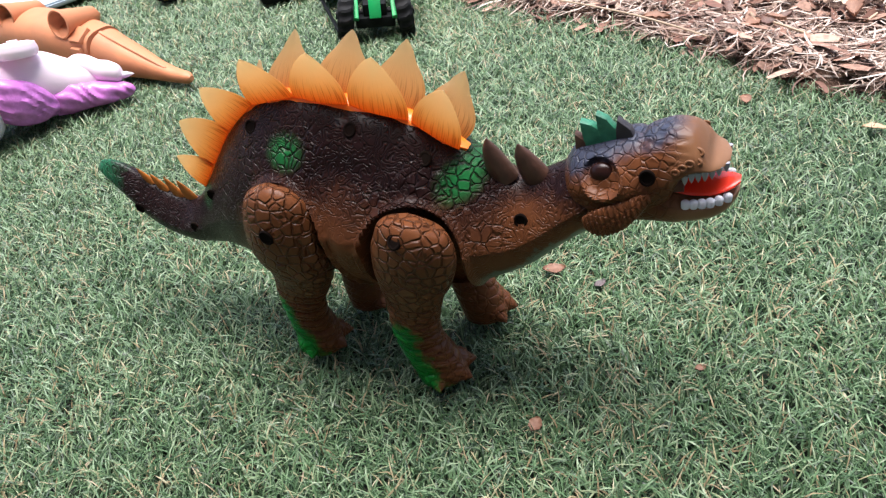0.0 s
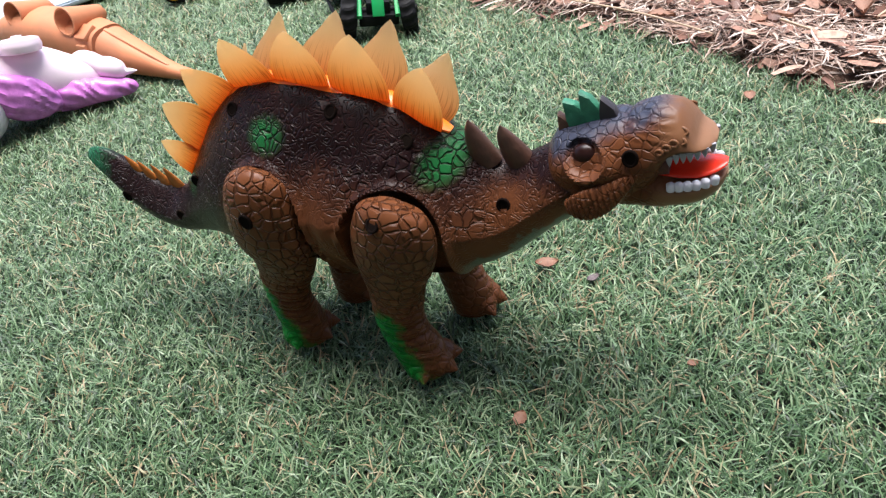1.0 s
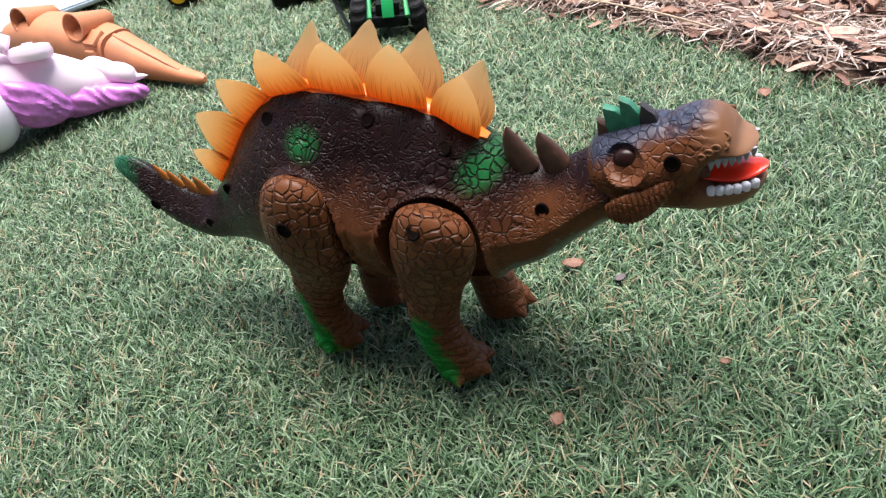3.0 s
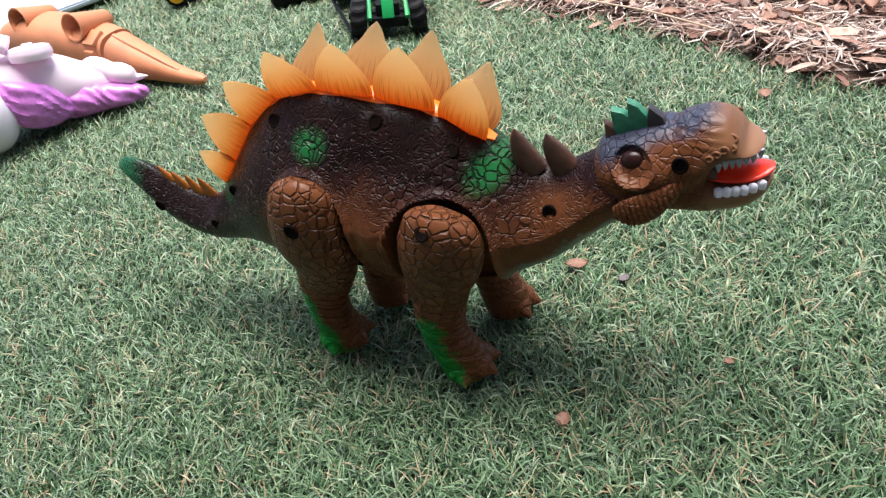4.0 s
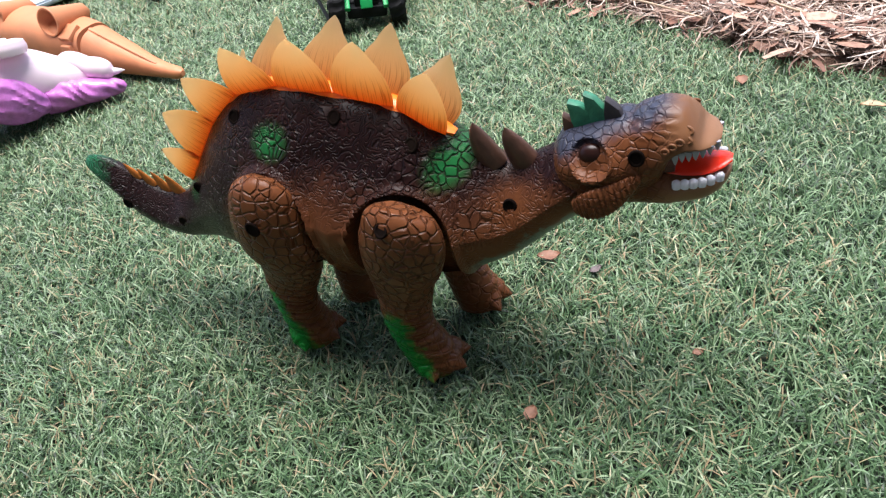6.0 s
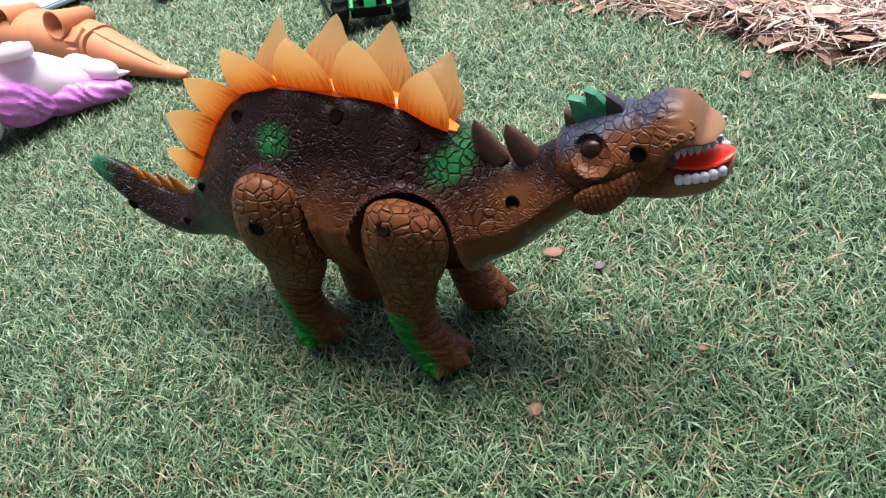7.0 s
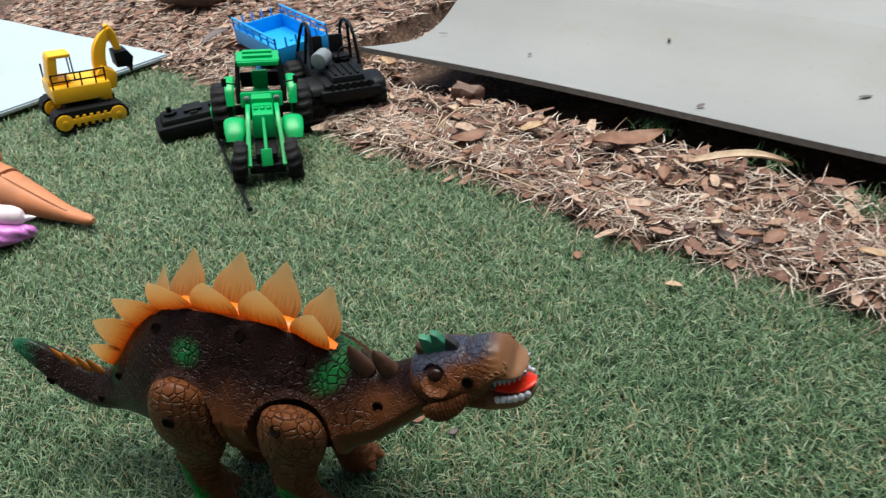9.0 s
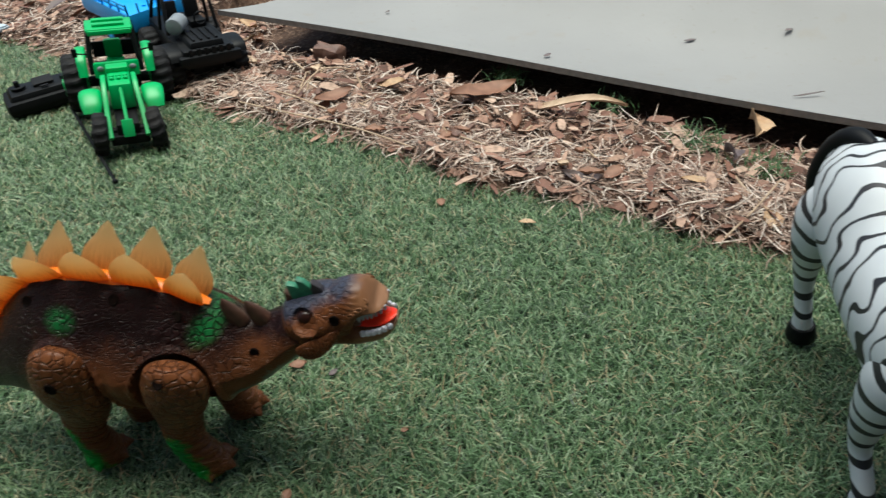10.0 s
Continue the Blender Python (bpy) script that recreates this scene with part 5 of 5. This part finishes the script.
def orange_toy():
    t = thing("toy_dinosaur", "orange-brown plastic toy dinosaur without legs lying upside down on turf", "toy dinosaur", pose(-0.178, 1.046, 0.0, 0, 0, 151))
    tail = [(0.000, 0, 0.010, 0.003, 0.003), (0.008, 0, 0.0095, 0.0075, 0.007), (0.03, 0, 0.0105, 0.0095, 0.0085), (0.06, 0, 0.014, 0.013, 0.0125), (0.10, 0, 0.021, 0.020, 0.0195), (0.135, 0, 0.027, 0.025, 0.0255), (0.150, 0, 0.030, 0.027, 0.0285)]
    part("tail", loft(tail, 28, 50, square=2.4), M["orange"], t)
    part("tail_ridge", loft([(0.04, 0.003, 0.020, 0.002, 0.002), (0.09, 0.003, 0.0385, 0.003, 0.0022), (0.145, 0.003, 0.0575, 0.003, 0.0022)], 8, 16), M["orange"], t)
    part("body", loft([(0.1515, 0, 0.031, 0.028, 0.029), (0.17, 0, 0.032, 0.030, 0.031), (0.21, 0, 0.035, 0.034, 0.034), (0.28, 0, 0.037, 0.037, 0.036), (0.34, 0, 0.036, 0.034, 0.034), (0.39, 0, 0.030, 0.026, 0.027), (0.42, 0, 0.025, 0.01, 0.012)], 32, 50, square=2.8), M["orange"], t)
    part("belt_panel", box(0.024, 0.024, 0.008, pose(0.168, 0.018, 0.058, -28), 0.003), M["orange"], t)
    part("belt_panel", box(0.020, 0.008, 0.026, pose(0.168, 0.0300, 0.034), 0.003), M["orange"], t)
    for x in (0.190, 0.315):
        d = Vector((-0.12, 0.95, 0.20)).normalized()
        b = Vector((x, 0.026, 0.074))
        part("leg_socket", cup(b, d, [(0.064, 0.005), (0.056, 0.0125), (0.030, 0.0150), (0.006, 0.0178), (0.001, 0.0186), (0.0, 0.0180), (0.0, 0.0162), (0.003, 0.0152), (0.020, 0.0125), (0.030, 0.0105), (0.0302, 0.002)]), M["orange"], t, "hollow orange leg socket")
    return t


orange_toy()


def pink_toy():
    t = thing("toy_unicorn", "pale pink and purple plastic toy animal lying on turf", "toy animal", pose(-0.345, 1.000, 0.0, 0, 0, 30))
    part("body", loft([(-0.075, 0.024, 0.045, 0.030, 0.035), (-0.04, 0.022, 0.050, 0.036, 0.044), (0.0, 0.020, 0.044, 0.034, 0.038), (0.035, 0.016, 0.033, 0.026, 0.028), (0.062, 0.010, 0.028, 0.018, 0.021), (0.075, 0.006, 0.026, 0.006, 0.008)], 28, 40), M["pink"], t)
    part("head", ball(0.040, 0.040, 0.046, pose(-0.080, -0.012, 0.045), 28), M["white"], t)
    part("arm", loft([(-0.075, 0.018, 0.140, 0.010, 0.010), (-0.045, 0.012, 0.122, 0.010, 0.010), (-0.018, 0.006, 0.104, 0.013, 0.011)], 16, 16), M["pink"], t)
    hoof = part("hoof", drum(0.024, 0.017, pose(0.000, 0.002, 0.090, -12, 8), 28, 0.007), M["pink"], t, "round pink hoof")
    part("hoof_stud", drum(0.006, 0.004, pose(0.001, 0.004, 0.0990, -12, 8), 14, 0.001), M["pink"], hoof)
    part("ear", loft([(0.044, 0.016, 0.036, 0.006, 0.008), (0.051, 0.016, 0.047, 0.011, 0.013), (0.060, 0.012, 0.046, 0.012, 0.013), (0.070, 0.006, 0.039, 0.0125, 0.0125), (0.081, 0.000, 0.035, 0.013, 0.013), (0.091, -0.004, 0.029, 0.010, 0.010), (0.096, -0.006, 0.027, 0.003, 0.003)], 24, 40), M["pink"], t)
    part("horn", cone_leaf((0.108, -0.010, 0.026), (0.084, -0.001, 0.028), 0.0055, 0.0055), M["white"], t)
    mane = loft([(0.006, -0.004, 0.018, 0.006, 0.014), (0.022, -0.004, 0.020, 0.013, 0.018), (0.049, -0.006, 0.018, 0.015, 0.016), (0.075, -0.010, 0.014, 0.014, 0.013), (0.096, -0.014, 0.011, 0.007, 0.008), (0.102, -0.016, 0.010, 0.001, 0.001)], 40, 60)
    tuft = loft([(-0.060, -0.010, 0.070, 0.006, 0.010), (-0.045, -0.016, 0.058, 0.012, 0.020), (-0.030, -0.018, 0.044, 0.014, 0.027), (-0.012, -0.016, 0.032, 0.014, 0.026), (0.004, -0.012, 0.020, 0.010, 0.016), (0.010, -0.010, 0.012, 0.003, 0.006)], 40, 50)
    for b in (mane, tuft):
        for v in b.verts:
            k = 0.0012 * math.sin(v.co.z * 380 + v.co.x * 420 + 2.5 * math.sin(v.co.x * 130)) + 0.002 * noise.noise(v.co * 70)
            v.co += Vector((0, -k, k * 0.5))
    part("mane", mane, M["purple"], t, "glossy translucent-looking purple hair")
    part("mane", tuft, M["purple"], t, "glossy translucent-looking purple hair")
    return t


pink_toy()


def zebra():
    t = thing("toy_zebra", "black and white striped plastic toy zebra standing on turf", "toy zebra", leaning(pose(0.700, 0.458, 0.0, 0, 0, -110), -11, 0.0))
    # local x runs to its head
    part("body", loft([(-0.115, 0, 0.150, 0.018, 0.026), (-0.10, 0, 0.158, 0.034, 0.044), (-0.07, 0, 0.160, 0.042, 0.052), (-0.02, 0, 0.150, 0.042, 0.048), (0.04, 0, 0.150, 0.042, 0.050), (0.08, 0, 0.158, 0.038, 0.050), (0.11, 0, 0.172, 0.026, 0.036)], 40, 60), M["zebra"], t)
    part("neck", loft([(0.085, 0, 0.170, 0.028, 0.040), (0.115, 0, 0.205, 0.022, 0.030), (0.140, 0, 0.240, 0.019, 0.025), (0.155, 0, 0.262, 0.016, 0.020)], 28, 30), M["zebra"], t)
    part("head", loft([(0.135, 0, 0.270, 0.012, 0.014), (0.155, 0, 0.268, 0.019, 0.024), (0.185, 0, 0.252, 0.015, 0.018), (0.210, 0, 0.238, 0.012, 0.013), (0.218, 0, 0.233, 0.006, 0.007)], 24, 30), M["zebra"], t)
    part("mane", loft([(0.098, 0, 0.212, 0.004, 0.010), (0.120, 0, 0.248, 0.005, 0.012), (0.140, 0, 0.278, 0.004, 0.008)], 12, 16), M["black"], t)
    for s in (-1, 1):
        part("ear", cone_leaf((0.138, s * 0.018, 0.302), (0.143, s * 0.012, 0.278), 0.004, 0.007), M["white"], t)
        for x0, xf, thick in ((-0.085, -0.080, 0.025), (0.075, 0.092, 0.021)):
            y = s * 0.033
            leg = part("leg", loft([(x0 + 0.004, s * 0.024, 0.168, thick * 0.55, thick * 0.7), (x0, s * 0.030, 0.145, thick * 0.72, thick), (x0 - 0.002, y, 0.115, thick * 0.66, thick * 0.85), (x0 - 0.006, y, 0.085, 0.0115, 0.0135), (x0 - 0.004, y, 0.055, 0.0082, 0.0092), (xf, y, 0.028, 0.0080, 0.0088), (xf + 0.002, y, 0.010, 0.0098, 0.011)], 24, 40, side=(0, 1, 0)), M["zebra_leg"], t)
            part("hoof", drum(0.0140, 0.018, pose(xf + 0.003, y, 0.008), 20, 0.003, 0.0112), M["black"], leg)
    part("tail", loft([(-0.092, 0.000, 0.204, 0.006, 0.006), (-0.108, -0.006, 0.203, 0.009, 0.008), (-0.119, -0.013, 0.190, 0.010, 0.009), (-0.124, -0.020, 0.168, 0.010, 0.009), (-0.124, -0.025, 0.145, 0.008, 0.007), (-0.122, -0.027, 0.130, 0.002, 0.002)], 16, 30), M["black"], t, "black tail")
    return t


zebra()


# ---- leaves, bark and lumps ----
def leaf(name, label, x, y, z, l, w, ang, mat, tilt=(0, 0), curl=0.25, ragged=0.12, seed=1, category="leaf", thick=0.0006, group="fallen leaves"):
    r = random.Random(seed)
    n, k = 14, 6
    bm = bmesh.new()
    top, bot = [], []
    for i in range(n + 1):
        s = i / n
        half = w * 0.5 * max(0.06, math.sin(math.pi * s) ** 0.7) * (1 + r.uniform(-ragged, ragged))
        rowt, rowb = [], []
        for j in range(k + 1):
            c = j / k * 2 - 1
            zz = curl * w * (c * c) * 0.5 + curl * l * 0.22 * math.sin(math.pi * s * 1.3 + seed) + r.uniform(-1, 1) * 0.0003
            p = Vector(((s - 0.5) * l, c * half, zz))
            rowt.append(bm.verts.new(p + Vector((0, 0, thick))))
            rowb.append(bm.verts.new(p))
        top.append(rowt)
        bot.append(rowb)
    for i in range(n):
        for j in range(k):
            bm.faces.new((top[i][j], top[i + 1][j], top[i + 1][j + 1], top[i][j + 1]))
            bm.faces.new((bot[i][j], bot[i][j + 1], bot[i + 1][j + 1], bot[i + 1][j]))
        for j in (0, k):
            bm.faces.new((top[i][j], bot[i][j], bot[i + 1][j], top[i + 1][j]))
    for i in (0, n):
        for j in range(k):
            bm.faces.new((top[i][j], top[i][j + 1], bot[i][j + 1], bot[i][j]))
    bmesh.ops.recalc_face_normals(bm, faces=bm.faces)
    ob = part(name, bm, M[mat])
    ob.matrix_world = pose(x, y, z, tilt[0], tilt[1], ang)
    return tagged(ob, label, category, group)


on_turf = "small reddish-brown dry leaf scrap on turf"
leaf("leaf", on_turf, 0.233, 0.647, 0.001, 0.017, 0.010, 5, "leaf", seed=2)
leaf("leaf", "small grey curled leaf scrap on turf", 0.264, 0.628, 0.000, 0.010, 0.006, 30, "leaf_grey", seed=3)
leaf("leaf", on_turf, 0.211, 0.510, 0.000, 0.010, 0.0085, 60, "leaf", seed=4)
leaf("leaf", on_turf, 0.427, 0.860, 0.000, 0.014, 0.010, 80, "leaf", seed=5)
leaf("leaf", "pale yellow dry leaf scrap on turf", 0.512, 0.788, 0.001, 0.020, 0.008, -20, "leaf_pale", seed=6)
leaf("leaf", "thin dry straw lying on turf", 0.055, 0.63, 0.0, 0.018, 0.002, 20, "leaf_pale", seed=16)
leaf("leaf", on_turf, 0.315, 0.545, -0.001, 0.007, 0.005, 10, "leaf", seed=7)
leaf("leaf", "large pointed brown gum leaf on mulch", 0.548, 1.083, 0.022, 0.110, 0.036, 12, "leaf", (6, 0), seed=8)
leaf("leaf", "broad tan gum leaf on mulch", 0.335, 1.148, 0.020, 0.066, 0.026, 25, "leaf", (8, 5), seed=9)
leaf("leaf", "pale crumpled leaf on mulch", 0.424, 1.152, 0.022, 0.046, 0.024, -30, "leaf_pale", (5, -6), seed=10)
leaf("bark_strip", "long pale curved strip of bark on mulch", 0.640, 0.985, 0.026, 0.160, 0.016, -36, "bark", (8, -2), 0.45, 0.05, seed=11, category="bark", thick=0.0015, group="")
leaf("leaf", "curled orange-tan dry leaf standing in mulch", 0.845, 0.862, 0.022, 0.046, 0.036, 70, "leaf_pale", (35, 0), 0.6, seed=12)
leaf("leaf", "grey-brown curled leaf on mulch", 0.785, 0.818, 0.018, 0.050, 0.022, 65, "leaf_grey", (25, 5), 0.7, seed=13)
leaf("leaf", "pale tan strip of leaf on mulch", 0.722, 0.778, 0.020, 0.046, 0.012, -15, "leaf_pale", (4, 0), seed=14)
leaf("leaf", "dark curled leaf at the turf edge", 0.600, 0.838, 0.012, 0.050, 0.020, -30, "leaf_grey", (5, 0), 0.5, seed=15)
leaf("leaf", "rust-brown dry leaf on mulch", 0.640, 0.835, 0.012, 0.034, 0.018, 20, "leaf", (6, 0), seed=17)
leaf("leaf", "pale torn leaf near the zebra", 0.760, 0.690, 0.014, 0.030, 0.022, 50, "leaf_pale", (10, 0), seed=18)
for i in range(26):
    r = random.Random(100 + i)
    x = r.uniform(-0.55, 0.25)
    y = float(edge_y(x)) + r.uniform(0.06, 0.75)
    leaf("leaf", "dry brown gum leaf lying on mulch", x, y, soil_height(x, y) + 0.014, r.uniform(0.03, 0.075), r.uniform(0.014, 0.028), r.uniform(0, 360), r.choice(("leaf", "leaf", "leaf_pale", "leaf_grey")), (r.uniform(-12, 12), r.uniform(-12, 12)), r.uniform(0.2, 0.6), seed=200 + i)
for i in range(22):
    r = random.Random(300 + i)
    x = r.uniform(0.2, 0.85)
    y = float(edge_y(x)) + r.uniform(0.01, 0.17)
    leaf("wood_chip", "torn reddish-brown wood chip on mulch", x, y, soil_height(x, y) + 0.010, r.uniform(0.018, 0.04), r.uniform(0.008, 0.016), r.uniform(0, 360), r.choice(("leaf", "bark", "brick")), (r.uniform(-15, 15), r.uniform(-15, 15)), 0.3, 0.3, seed=400 + i, category="wood chip", thick=0.003, group="wood chips")

lump = box(0.058, 0.030, 0.034, Matrix(), 0.007, 0.82)
bmesh.ops.subdivide_edges(lump, edges=lump.edges[:], cuts=2, use_grid_fill=True)
for v in lump.verts:
    v.co += Vector([0.007 * noise.noise(v.co * 70 + Vector((k * 7, 0, 0))) for k in range(3)])
lump = part("brick", lump, M["brick"])
lump.matrix_world = pose(0.348, 1.300, 0.016, 6, 5, -30)
tagged(lump, "brown broken brick lump at the edge of the sheet", "brick")
log = part("log", loft([(-0.33, 2.12, 0.03, 0.03, 0.03), (-0.27, 2.08, 0.032, 0.038, 0.036), (-0.20, 2.05, 0.03, 0.034, 0.034), (-0.16, 2.04, 0.03, 0.02, 0.02)], 20, 24), M["wood"])
tagged(log, "short dark piece of log lying on mulch", "log")
tw = part("twig", rod([(0.20, 1.185, 0.016), (0.30, 1.092, 0.018), (0.36, 1.040, 0.016), (0.42, 0.975, 0.012)], 0.0011, 8, 16), M["bark"])
tagged(tw, "thin long brown twig along the turf edge", "twig")
for i in range(16):
    r = random.Random(500 + i)
    a, l = r.uniform(0, math.pi), r.uniform(0.05, 0.12)
    x = r.uniform(0.15, 0.8)
    y = float(edge_y(x)) + r.uniform(0.03, 0.18)
    z = soil_height(x, y) + 0.014
    d = Vector((math.cos(a), math.sin(a), r.uniform(-0.05, 0.15))) * l * 0.5
    c = Vector((x, y, z))
    k = Vector((-d.y, d.x, 0.1)) * r.uniform(-0.3, 0.3)
    tagged(part("twig", rod([c - d, c + k, c + d], r.uniform(0.0008, 0.0016), 6, 10), M["bark"]), "thin dry pale stalk on mulch", "twig", "dry stalks")
# scraps on the sheet
for a, q, l, w, ang in ((0.62, 0.035, 0.014, 0.007, 20), (0.30, 0.10, 0.010, 0.004, 40), (0.80, 0.16, 0.018, 0.005, -10), (0.98, 0.055, 0.045, 0.003, -5), (0.50, 0.20, 0.010, 0.005, 70), (0.93, 0.20, 0.014, 0.006, 0), (0.10, 0.12, 0.018, 0.002, -30)):
    p = S0 + SD * a + SN * q
    z = float(np.interp(q, [0, 0.09, 0.16, 0.22, 0.27], [0.046, 0.038, 0.046, 0.074, 0.100])) + 0.004 * math.sin(a * 5 + q * 3) + 0.001
    leaf("leaf", "tiny grey scrap of leaf on the sheet", p.x, p.y, z, l, w, ang, "leaf_grey", seed=int(a * 100), curl=0.05)
